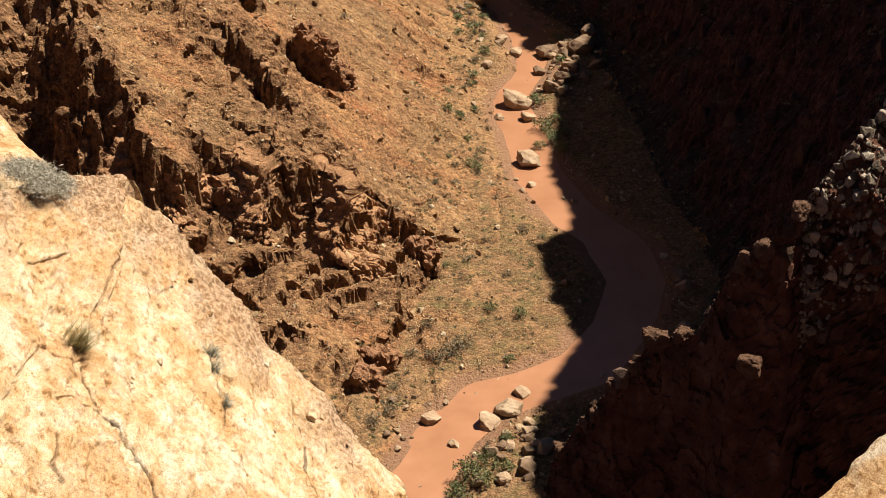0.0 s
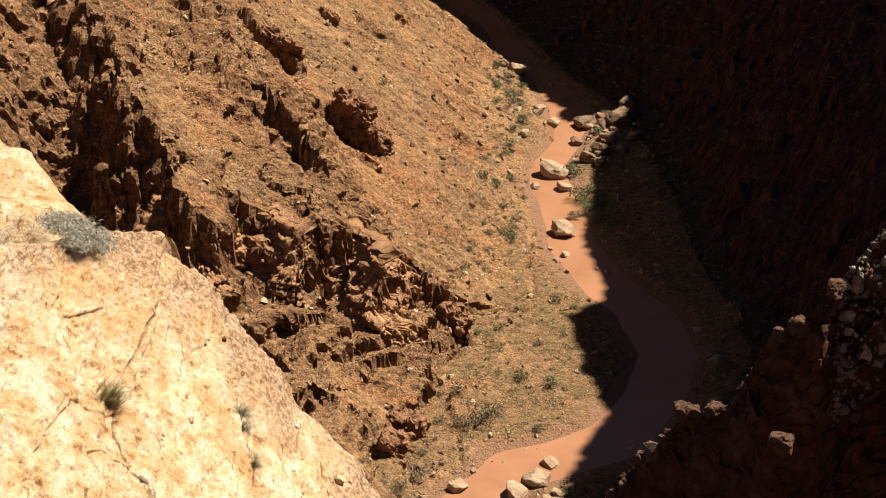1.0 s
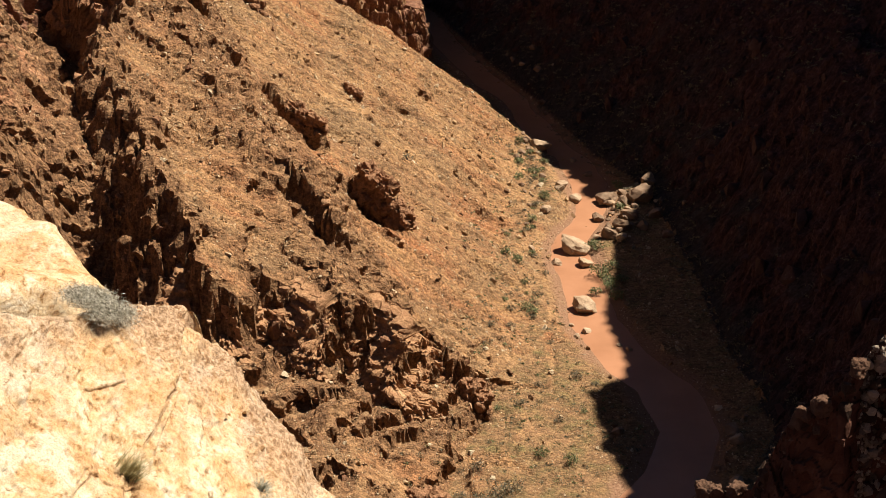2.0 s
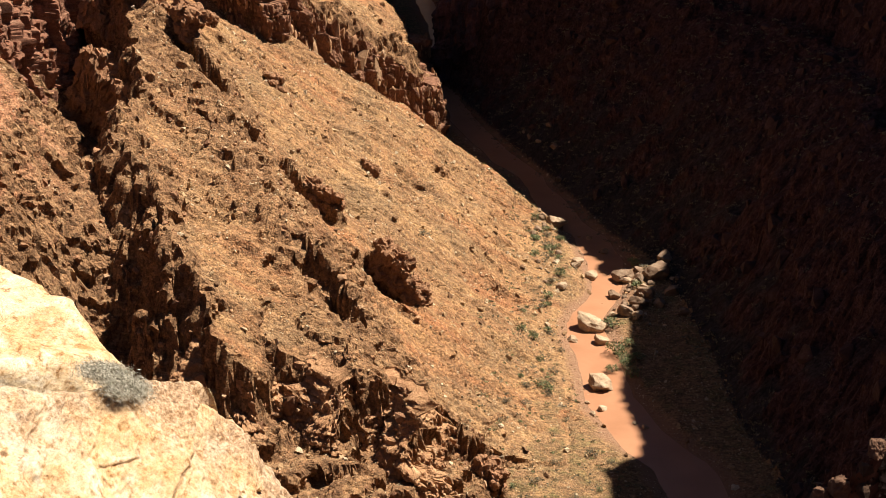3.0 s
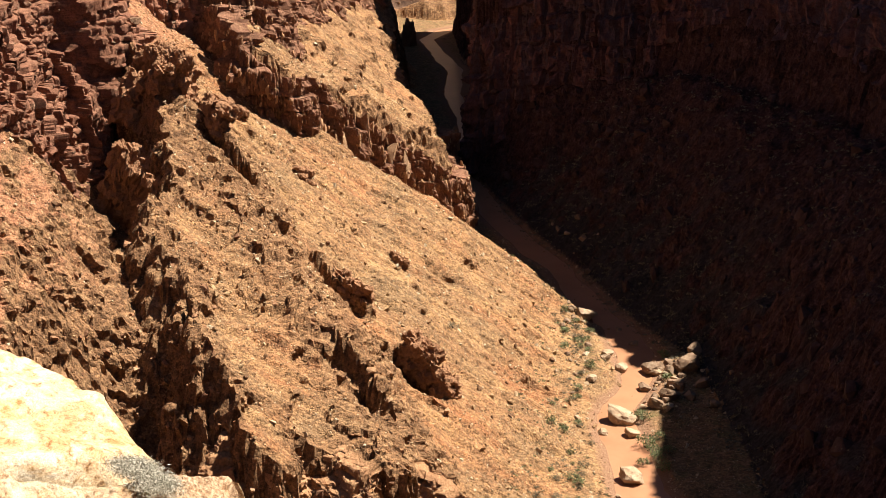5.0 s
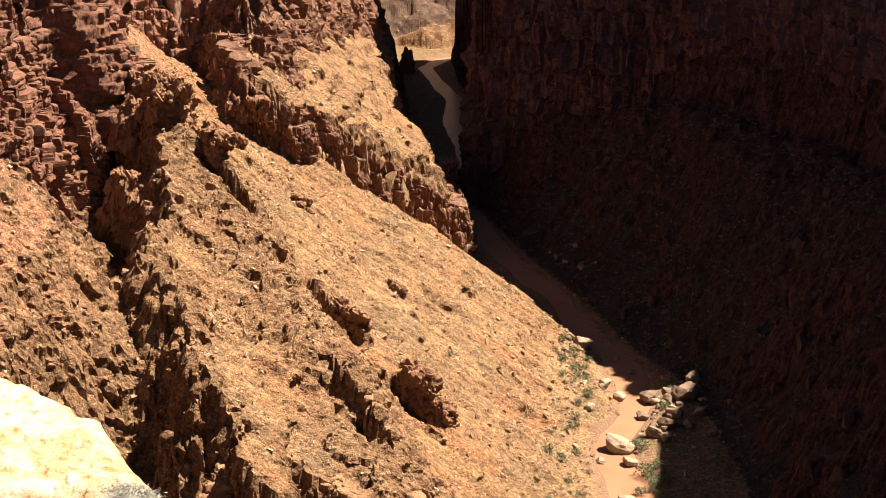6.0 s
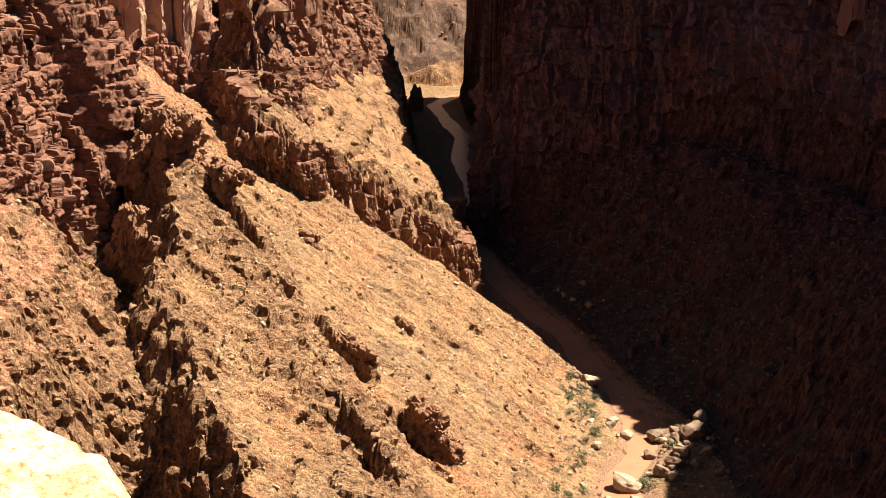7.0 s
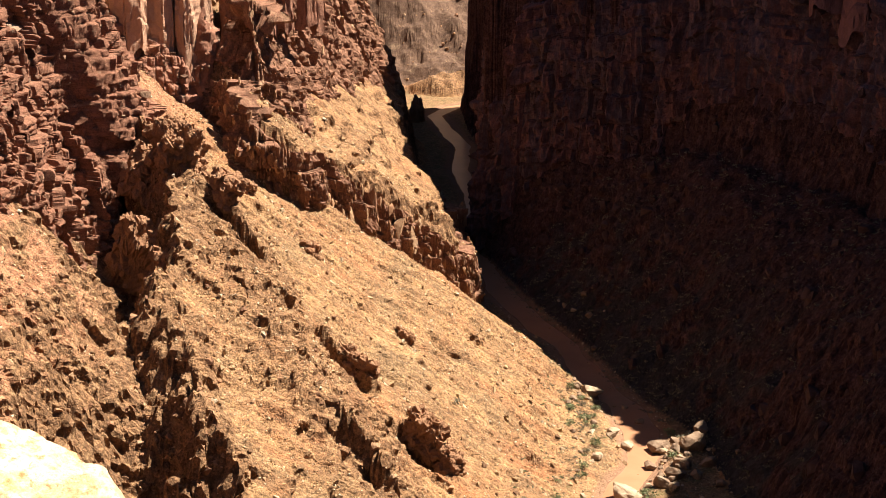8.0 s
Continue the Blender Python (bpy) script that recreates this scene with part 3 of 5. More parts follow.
cliffs = (GZ > 3) & ~right_side & ~near_side & ~far_side
tagged(sheet("ground", ~(right_side | near_side | far_side | cliffs), mat_ground), "stony canyon floor of brown earth, gravel and dry mud", "ground", kind="structure")
tagged(sheet("canyon_wall_west", cliffs, mat_ground), "sunlit brown scree slope with broken rock cliffs", "cliff", kind="structure")
tagged(sheet("canyon_wall_east", right_side, mat_red_shade), "steep red rock canyon wall, its deep shade darkened into the colour", "cliff", kind="structure")
# Out of view; darkened so that it throws less light into the canyon.
tagged(sheet("canyon_wall_south", near_side, mat_red_shade), "unseen broken rock wall under the rim, darkened to cut bounce light", "cliff", kind="structure")
tagged(sheet("canyon_wall_north", far_side, mat_far), "distant sunlit brown canyon slope", "cliff", kind="structure")


# the stream
def ribbon(pts, half):
    p = [Vector((*q, 0)) for q in pts]
    vs, fs = [], []
    for i, q in enumerate(p):
        t = (p[min(i + 1, len(p) - 1)] - p[max(i - 1, 0)]).normalized()
        nrm = Vector((-t.y, t.x, 0))
        vs += [q + nrm * half, q - nrm * half]
        if i:
            fs.append((2 * i - 2, 2 * i - 1, 2 * i + 1, 2 * i))
    return vs, fs


vs, fs = ribbon(STREAM, 6.5)
tagged(mesh_object("water", vs, fs, mat_water), "shallow muddy orange-brown stream winding over the canyon floor", "stream", kind="structure")


# ============ rocks ============
rng = np.random.default_rng(7)


def hull_rock(count, box=(1, 1, 1), square=0.6):
    """An angular stone: the hull of random points on a rounded box about 1 across."""
    bm = bmesh.new()
    for p in rng.normal(size=(count, 3)):
        p = p / np.linalg.norm(p)
        p = p * (1 - square) + square * p / np.abs(p).max()
        bm.verts.new(Vector(p * 0.5 * np.array(box) * rng.uniform(0.85, 1.1)))
    out = bmesh.ops.convex_hull(bm, input=bm.verts)
    bmesh.ops.delete(bm, geom=[v for v in bm.verts if not v.link_faces], context="VERTS")
    bmesh.ops.triangulate(bm, faces=bm.faces)
    bm.verts.index_update()
    data = np.array([v.co[:] for v in bm.verts]), np.array([[v.index for v in f.verts] for f in bm.faces])
    bm.free()
    return data


def turn_matrices(n, tilt, yaw=None):
    """Random (or given) turns about z, then a tilt of about so many radians."""
    a, b_, c_ = rng.uniform(0, 6.283, n) if yaw is None else yaw, rng.normal(0, tilt, n), rng.normal(0, tilt, n)
    ca, sa, cb, sb, cc, sc = np.cos(a), np.sin(a), np.cos(b_), np.sin(b_), np.cos(c_), np.sin(c_)
    z, o = np.zeros(n), np.ones(n)
    A = np.stack([np.stack([ca, -sa, z], -1), np.stack([sa, ca, z], -1), np.stack([z, z, o], -1)], 1)
    B = np.stack([np.stack([o, z, z], -1), np.stack([z, cb, -sb], -1), np.stack([z, sb, cb], -1)], 1)
    C = np.stack([np.stack([cc, z, sc], -1), np.stack([z, o, z], -1), np.stack([-sc, z, cc], -1)], 1)
    return B @ C @ A


def strewn(name, kinds, places, sizes, turns, material):
    """Many stones as one mesh."""
    vs, fs, base = [], [], 0
    pick = rng.integers(0, len(kinds), len(places))
    for k, (v, f) in enumerate(kinds):
        m = np.where(pick == k)[0]
        if not len(m):
            continue
        p = np.einsum("nij,vj->nvi", turns[m], v) if sizes.ndim == 1 else np.einsum("nij,nvj->nvi", turns[m], v[None] * sizes[m][:, None])
        if sizes.ndim == 1:
            p = p * sizes[m][:, None, None]
        p = p + places[m][:, None]
        vs.append(p.reshape(-1, 3))
        fs.append((f[None] + (base + np.arange(len(m)) * len(v))[:, None, None]).reshape(-1, 3))
        base += len(m) * len(v)
    return mesh_object(name, np.concatenate(vs), np.concatenate(fs), material, smooth=False)


STONES = [hull_rock(9, (1, rng.uniform(0.6, 1), rng.uniform(0.45, 0.8))) for _ in range(14)]
BLOCKS = [hull_rock(16, (1, rng.uniform(0.7, 1), rng.uniform(0.8, 1.3)), 0.9) for _ in range(14)]

# loose stones over the slope and the flats
cx, cy = rng.uniform(-64, 46, 160000), rng.uniform(126, 318, 160000)
cz, cs = ground_z(cx, cy), ground_pick(STEEP, cx, cy)
patch = fbm(cx / 13, cy / 3, 0.5, 3, 141)
keep = (cz > np.where(rng.uniform(size=len(cx)) < 0.12, -0.3, 0.1)) & (cs < 1.4) & (rng.uniform(size=len(cx)) < 0.42 + 0.4 * patch) & (cx < along(RIGHT_FOOT, cy) + 0.5)
cx, cy, cz = cx[keep], cy[keep], cz[keep]
size = 0.15 + 0.15 * rng.pareto(2.6, len(cx))
size = np.clip(size * np.where(ground_pick(GFLAT, cx, cy) > 0.5, 0.75, 1.0), 0.13, 1.2)
tagged(strewn("scree", STONES, np.stack([cx, cy, np.maximum(cz, -0.1) + 0.1 * size], -1), size, turn_matrices(len(cx), 0.5), mat_scree),
       "loose angular brown stones strewn over the slope", "scree", kind="stuff")

# blocks standing out of the cliffs
rough_ = (GR > 0.55) & (STEEP > 0.9) & (GX > -62) & (GX < 24) & (GY > 136) & (GY < 262) & ~right_side & (GZ < 60)
at_ = rng.choice(np.where(rough_.ravel())[0], 5500, replace=True)
bs = 0.18 + 0.17 * rng.pareto(2.4, len(at_))
bs = np.clip(bs, 0.18, 0.9)[:, None] * rng.uniform(0.7, 1.2, (len(at_), 3)) * np.array([1.1, 0.9, 0.85])
bp = np.stack([f.ravel()[at_] for f in (PX, PY, PZ)], -1)
tagged(strewn("cliff_blocks", BLOCKS, bp, bs, turn_matrices(len(at_), 0.45), mat_cliff),
       "weathered dark brown rock blocks jutting from the cliffs", "rock", kind="stuff")
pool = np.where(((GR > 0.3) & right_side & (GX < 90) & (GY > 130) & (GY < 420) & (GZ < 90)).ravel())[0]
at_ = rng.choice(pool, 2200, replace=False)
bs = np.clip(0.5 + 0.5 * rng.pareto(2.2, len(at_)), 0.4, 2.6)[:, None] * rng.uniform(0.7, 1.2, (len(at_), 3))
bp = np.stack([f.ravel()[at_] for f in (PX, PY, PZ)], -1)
tagged(strewn("wall_blocks", BLOCKS, bp, bs, turn_matrices(len(at_), 0.2), mat_red_stone_shade),
       "red rock blocks jutting from the wall, shade darkened into their colour", "rock", kind="stuff")


pool = np.where((far_side & (GX > -70) & (GX < 60) & (GY < 690)).ravel())[0]
at_ = rng.choice(pool, 700, replace=True)
bs = np.clip(0.4 + 0.3 * rng.pareto(2.4, len(at_)), 0.4, 1.6)[:, None] * rng.uniform(0.7, 1.2, (len(at_), 3))
bp = np.stack([f.ravel()[at_] for f in (PX, PY, PZ)], -1) + np.stack([rng.uniform(-2, 2, len(at_)), np.zeros(len(at_)), np.zeros(len(at_))], -1)
tagged(strewn("far_blocks", BLOCKS, bp, bs, turn_matrices(len(at_), 0.3), mat_cliff),
       "brown rock blocks on the distant slope", "rock", kind="stuff")


def sculpted(name, box, material, label, category, seed, cuts=13, detail=4, rough=0.05, square=0.75):
    """A boulder: a rounded box cut by random planes, with a worn skin."""
    bm = bmesh.new()
    bmesh.ops.create_icosphere(bm, subdivisions=detail, radius=1.0)
    r_ = np.random.default_rng(seed)
    nrm = r_.normal(size=(cuts, 3))
    nrm /= np.linalg.norm(nrm, axis=1)[:, None]
    nrm = np.concatenate([nrm, np.eye(3), -np.eye(3)])
    off = np.concatenate([r_.uniform(0.62 if cuts > 13 else 0.80, 1.05, cuts), np.full(6, square)])
    d = np.array([v.co[:] for v in bm.verts])
    dots = d @ nrm.T
    rad = np.min(np.where(dots > 0.05, off / np.maximum(dots, 0.05), 9), axis=1)
    rad = rad * (1 + rough * fbm(d[:, 0] * 2.5 + seed, d[:, 1] * 2.5, d[:, 2] * 2.5, 4, seed))
    co = d * rad[:, None] * np.array(box) / (2 * square)
    for v, c_ in zip(bm.verts, co):
        v.co = c_
    me = bpy.data.meshes.new(name)
    bm.to_mesh(me)
    bm.free()
    me.materials.append(material)
    me.polygons.foreach_set("use_smooth", [detail > 3] * len(me.polygons))
    return tagged(new(name, me), label, category)


# boulders in and beside the stream: x, y, width
BOULDERS = [(26.7, 201.2, 3.6), (27.4, 221.5, 4.3), (29.7, 241.4, 2.0), (27.4, 243.9, 1.7), (24.3, 233.9, 1.6), (34.9, 240.4, 3.2), (33.5, 225.2, 2.6),
            (31.3, 225.5, 1.1), (28.5, 216.2, 2.2), (20.7, 218.9, 1.2), (24.3, 217.0, 1.5), (26.2, 194.5, 1.4), (31.3, 189.1, 1.1), (30.1, 190.3, 0.9),
            (8.2, 140.6, 1.7), (16.7, 141.2, 2.5), (18.6, 144.7, 1.6), (14.3, 139.4, 2.2), (10.3, 136.1, 1.2), (13.6, 145.2, 0.5), (10.0, 143.6, 0.6),
            (40.4, 239.6, 3.7), (35.9, 228.2, 2.7), (19.6, 133.1, 2.0), (18.4, 136.4, 1.6), (16.0, 134.1, 1.1), (17.1, 131.1, 1.4)]
BOULDERS_B = [(6.2, 129.5, 0.5), (4.3, 135.5, 0.7), (11.9, 128.4, 1.3), (14.5, 128.7, 1.5), (37.6, 232.5, 2.4), (42.2, 245.0, 2.8), (32.5, 233.2, 1.8),
              (24.6, 192.4, 0.9), (24.3, 196.2, 0.7), (18.6, 137.9, 1.3), (5.6, 142.0, 0.7), (27.9, 245.8, 1.9), (31.4, 259.5, 1.2), (33.1, 252.6, 1.4), (26.0, 264.2, 3.0)]
for k, (x, y, w) in enumerate(BOULDERS + BOULDERS_B):
    r_ = np.random.default_rng(300 + k)
    w = 1.12 * w
    zz = max(float(ground_z(np.array([x]), np.array([y]))[0]), -0.25)
    wet = zz < 0.1
    # Beyond x 32 the bank's part shade is put in as darker stone.
    ob = sculpted("boulder", (w, w * r_.uniform(0.7, 0.95), w * r_.uniform(0.5, 0.68)), mat_brown_and_shade_stone if x > 32 else mat_boulder,
                  "pale tan angular boulder standing in the muddy stream" if wet else "pale tan angular boulder on the stony stream bank", "boulder", 300 + k, cuts=16, detail=4, rough=0.07, square=0.88)
    ob.data.polygons.foreach_set("use_smooth", [False] * len(ob.data.polygons))
    ob.matrix_world = pose(x, y, zz + 0.2 * w, r_.uniform(-22, 22), r_.uniform(-22, 22), r_.uniform(0, 360))
    tagged(ob, group="boulders along the stream")

# heaps of boulders on the banks: middle, spread, count, least and greatest width
for mx, my, sx, sy, count, lo, hi in ((17.5, 132.5, 2.6, 4.0, 26, 0.5, 2.0), (36.5, 233.0, 3.2, 8.0, 46, 0.6, 2.8), (23.0, 262.0, 1.6, 6.0, 16, 0.5, 1.6), (5.5, 141.0, 1.8, 3.0, 16, 0.4, 1.1),
                                      (21.5, 240.0, 2.0, 8.0, 18, 0.4, 1.3), (38.0, 160.0, 4.0, 9.0, 20, 0.6, 2.2), (25.0, 286.0, 3.0, 13.0, 34, 0.6, 2.0)):
    for _ in range(count):
        x, y, w = rng.normal(mx, sx), rng.normal(my, sy), lo + (hi - lo) * rng.uniform() ** 2.5
        if stream_gap(np.array([x]), np.array([y]))[0] < 3.2:
            continue
        v, f = hull_rock(22, (1, rng.uniform(0.7, 0.95), rng.uniform(0.6, 0.85)), 0.65)
        ob = mesh_object("boulder", v * w, f, mat_boulder if rng.uniform() < 0.08 else mat_brown_and_shade_stone, smooth=False)
        ob.matrix_world = pose(x, y, float(ground_z(np.array([x]), np.array([y]))[0]) + 0.18 * w, rng.uniform(-25, 25), rng.uniform(-25, 25), rng.uniform(0, 360))
        tagged(ob, "angular brown boulder in a heap on the stream bank", "boulder", "heaped boulders on the banks")


# cliffs: beds of blocks set back one over another
def bluff(name, label, line, inward, top, beds, lean, block, depth, material, seed, ds=0.3, dh=0.26, under=2.5, swell=1.5, gaps=0.0, fine=0.30, blocks=2500, grain=0.7, shape=(1.4, 1.1, 0.8), stone=None, level=0.75, sheer=0.0, ledge=0.0, ramped=0.12, skew=0.55, groove=0.16, butt=0.0, butt_wide=5.0, butt_high=16.0, cap=3.2):
    """A cliff along a line in plan. top: height over the foot; beds: thin and thick; lean: metres back for each metre up."""
    p = np.asarray(line, float)
    run = np.concatenate([[0], np.cumsum(np.hypot(*np.diff(p, axis=0).T))])
    ss = np.arange(0, run[-1], ds)
    q = np.stack([np.interp(ss, run, p[:, k]) for k in (0, 1)], -1)
    t = np.gradient(q, axis=0)
    k_ = np.ones(9) / 9
    t = np.stack([np.convolve(np.pad(t[:, k], 4, mode="edge"), k_, mode="valid") for k in (0, 1)], -1)
    t /= np.linalg.norm(t, axis=1)[:, None]
    out = np.stack([t[:, 1], -t[:, 0]], -1) * (-1 if inward else 1)
    z0 = ground_z(q[:, 0] + out[:, 0] * 1.5, q[:, 1] + out[:, 1] * 1.5)
    z0 = np.convolve(np.pad(z0, 12, mode="edge"), np.ones(25) / 25, mode="valid")
    tall = np.interp(ss / ss[-1], np.linspace(0, 1, len(top)), top) if isinstance(top, (list, tuple)) else np.full(len(ss), float(top))
    rows = int((tall.max() + under) / dh)
    S, V = np.meshgrid(ss, np.linspace(0, 1, rows), indexing="ij")
    Hh = V * (tall + under)[:, None] - under
    Zw = Hh + z0[:, None] * level + 0.8 * fbm(S / 6, Hh / 9, 0.5, 3, seed)
    r_ = np.random.default_rng(seed)
    marks = np.cumsum(r_.uniform(beds[0], beds[1], 220)) - 60
    bed = np.searchsorted(marks, Zw)
    low_, high_ = marks[np.clip(bed - 1, 0, 219)], marks[np.clip(bed, 0, 219)]
    fr = np.clip((Zw - low_) / (high_ - low_), 0, 1)
    shift = r_.uniform(0, 1, 260)[np.clip(bed, 0, 259)]
    wide_ = r_.uniform(0.45, 1.9, 260)[np.clip(bed, 0, 259)] * block
    g = S / wide_ + shift * 7 + 0.35 * vnoise(S / 1.7, bed * 1.7, 0.5, seed + 1)
    cell = np.floor(g)
    side = np.minimum(g - cell, 1 - (g - cell)) * wide_
    zero = np.zeros_like(g)
    jut, lean_a, lean_b = (hashed(cell, bed.astype(float), zero, seed + 20 + k) for k in range(3))
    tilt_ = (lean_a - 0.5) * (g - cell - 0.5) * 1.3 + (lean_b - 0.6) * (fr - 0.5) * 1.1
    big_ = vnoise(S / 7, Zw / 14, 0.5, seed + 3)
    o = depth * (jut ** 1.5 + skew * tilt_ - 0.5 * (jut < 0.16)) + swell * (fbm(S / 6, Zw / 22, 0.5, 3, seed + 4)) + 0.5 * depth * big_ * jut
    o = o - 0.45 * depth * np.exp(-(side / groove) ** 2) - 0.3 * depth * np.exp(-(np.minimum(fr, 1 - fr) * (high_ - low_) / groove) ** 2)
    o = o + fine * fbm(S / 1.3, Zw / 1.2, 0.7, 4, seed + 8) + 1.6 * fine * ridged(S / 4, Zw / 3.5, 0.2, 3, seed + 12)
    o = o - lean * (np.maximum(low_ - z0[:, None] * level, 0) * (1 - ramped) + ramped * np.maximum(Zw - z0[:, None] * level, 0))
    o = o - gaps * ramp(vnoise(S / 6.5, 0.4, 0.5, seed + 31), 0.15, 0.55)
    o = o + ledge * (r_.uniform(-0.5, 0.5, 260)[np.clip(bed, 0, 259)] + 0.6 * (fr - 0.5)) + sheer * (ridged(S / 3.1, Zw / 26, 0.4, 3, seed + 41) + 0.7 * fbm(S / 0.9, Zw / 7, 0.2, 3, seed + 44))
    for scale, part_ in ((1.0, 0.65), (0.42, 0.35)):
        gb = S / (butt_wide * scale) + 0.5 * vnoise(S / (1.3 * butt_wide * scale), np.floor(Zw / (butt_high * scale) + 0.4 * vnoise(S / 9, 0.2, 0.7, seed + 50)) * 3.7, 0.5, seed + 51) + 0.16 * vnoise(Zw / 2.2, S / 3, 0.1, seed + 54)
        tier = np.floor(Zw / (butt_high * scale) + 0.4 * vnoise(S / 9, 0.2, 0.7, seed + 50))
        cb = np.floor(gb)
        o = o + butt * part_ * (2 * hashed(cb, tier, np.zeros_like(cb), seed + 52) - 1 + (hashed(cb, tier, np.ones_like(cb), seed + 53) - 0.5) * (gb - cb - 0.5))
    tuck = ramp(V, 0.90, 1.0)
    o = o - cap * tuck
    Hh = Hh - 0.5 * cap * tuck
    P = np.concatenate([(q[:, None] + out[:, None] * o[..., None]), (Hh + z0[:, None])[..., None]], -1)
    k = rng.choice(np.where(((V > 0.05) & (V < 0.9)).ravel())[0], blocks, replace=False)
    sz = np.clip(grain * (0.5 + 0.5 * rng.pareto(2.4, blocks)), 0.25, 2.2)[:, None] * rng.uniform(0.7, 1.3, (blocks, 3)) * np.array(shape)
    yaw = np.arctan2(t[:, 1], t[:, 0])[np.unravel_index(k, S.shape)[0]] + rng.normal(0, 0.12, blocks)
    tagged(strewn("jutting_blocks", BLOCKS, P.reshape(-1, 3)[k], sz, turn_matrices(blocks, 0.07, yaw), stone), "jointed brown blocks jutting from a rock cliff", "rock", kind="stuff")
    return tagged(mesh_object(name, P.reshape(-1, 3), grid_faces(*S.shape), material, smooth=False), label, "cliff")


bluff("rock_cliff", "ledged brown rock cliff of broken level beds above the scree", [p_ for p_ in UPPER_LINE if p_[1] < 262 and p_[0] < -40], False, 44, (0.7, 2.3), 0.38, 1.6, 1.0, mat_bluff, 901, 0.25, 0.21, swell=0.9, fine=0.22, skew=0.12, groove=0.13, butt=2.3, butt_wide=4.6, butt_high=13, blocks=900, grain=0.40, shape=(1.5, 1.2, 0.8), stone=mat_ledge_stone, level=1.0, ledge=0.3, ramped=0.3)
bluff("rock_cliff", "dark brown jointed rock cliff with upright grain", [p_ for p_ in UPPER_LINE if p_[1] > 276 and p_[0] > -46 and p_[1] < 520], False, [21, 22, 25, 35, 44, 46, 46, 46, 46], (2.0, 6.0), 0.42, 1.3, 0.6, mat_column, 911, 0.42, 0.42, swell=1.4, fine=0.34, skew=0.08, groove=0.22, butt=1.0, butt_wide=6.0, butt_high=14, blocks=1500, grain=0.5, shape=(0.8, 0.8, 1.6), stone=mat_cliff, sheer=0.8, ramped=0.92)
bluff("rock_cliff", "broken brown rock cliff at the blunt end of the spur", [p_ for p_ in STEP_LINE if -33 < p_[0] < 9], True, [4.0, 6.5, 7.5, 8, 7.5, 7.5, 7, 8], (0.35, 1.3), 0.78, 0.75, 0.75, mat_spur, 951, 0.17, 0.16, swell=1.6, butt=1.3, butt_wide=3.4, butt_high=6, fine=0.30, skew=0.3, groove=0.09, blocks=2400, grain=0.26, shape=(1.0, 0.9, 1.1), stone=mat_cliff, level=0.6, ledge=0.25, sheer=0.12, ramped=0.5, cap=0.9)
bluff("ledge_cliff", "dark columnar rock cliff band under a sunlit bench", LEDGE_LINE, True, [18, 17, 15, 13, 11.5, 10.5, 10.5, 10, 10], (2.2, 6.0), 0.22, 1.7, 1.5, mat_column, 931, swell=1.6, butt=1.6, butt_wide=4.5, butt_high=30, skew=0.2, fine=0.30, blocks=1700, grain=0.55, shape=(0.9, 0.9, 1.9), stone=mat_cliff, sheer=0.9, ramped=0.5)

bluff("rock_cliff", "red jointed rock cliff at the stream's bend, deep shade darkened into its colour", [(81, 262), (77, 274), (74, 288), (62, 312), (54, 326), (31, 344), (17.5, 354), (9, 362), (8, 368), (10.5, 386)], True, [50, 52, 54, 54, 50, 44, 52, 56], (2.0, 7.0), 0.10, 2.5, 1.3, mat_redcliff_shade, 941, 0.45, 0.5, swell=1.6, fine=0.34, blocks=500, grain=0.7, stone=mat_red_stone_shade, sheer=1.1, ramped=0.5, butt=2.4, butt_wide=7, butt_high=30)

# smooth sandstone pillars at the head of the chute
def pillar(wide, deep, high, material, label, seed):
    """An upright prism of uneven corners, tapering a little, with bed joints and chipped arrises."""
    r_ = np.random.default_rng(seed)
    corners = 7
    ang = np.sort((np.arange(corners) + r_.uniform(-0.33, 0.33, corners)) * 2 * math.pi / corners)
    rad = r_.uniform(0.85, 1.1, corners)
    ring = np.stack([np.cos(ang) * rad * wide * 0.55, np.sin(ang) * rad * deep * 0.55], -1)
    n_ = 84
    u = np.arange(n_) * corners / n_
    i, fr = u.astype(int), u - u.astype(int)
    base = ring[i] * (1 - fr)[:, None] + ring[(i + 1) % corners] * fr[:, None]
    zs = np.arange(0, high, 0.6)
    A, Z = np.meshgrid(u, zs, indexing="ij")
    B = np.repeat(base[:, None], len(zs), 1)
    edge = np.minimum(fr, 1 - fr)[:, None]
    out = B / np.linalg.norm(B, axis=-1)[..., None]
    skin = 0.35 * fbm(B[..., 0] / 1.6 + seed, B[..., 1] / 1.6, Z / 5, 4, seed) - 0.5 * (edge < 0.08) * ramp(vnoise(A * 3, Z / 1.5, 0.3, seed + 3), -0.2, 0.5)
    marks = np.cumsum(r_.uniform(1.5, 5.5, 30))
    skin = skin - 0.22 * np.exp(-(np.abs(Z[..., None] - marks).min(-1) / 0.25) ** 2) + 0.25 * (r_.uniform(-0.5, 0.5, 31)[np.searchsorted(marks, Z)])
    flare = 1.06 - 0.14 * Z / high
    foot = 3.0 * (1 - Z / high) * vnoise(A * 1.3, 0.2, 0.6, seed + 6)
    P = np.concatenate([B * flare[..., None] + out * skin[..., None], (Z + foot)[..., None]], -1)
    P = np.concatenate([P, P[:1]], 0)
    return tagged(mesh_object("rock_pillar", P.reshape(-1, 3), grid_faces(*P.shape[:2]), material, smooth=False), label, "rock")


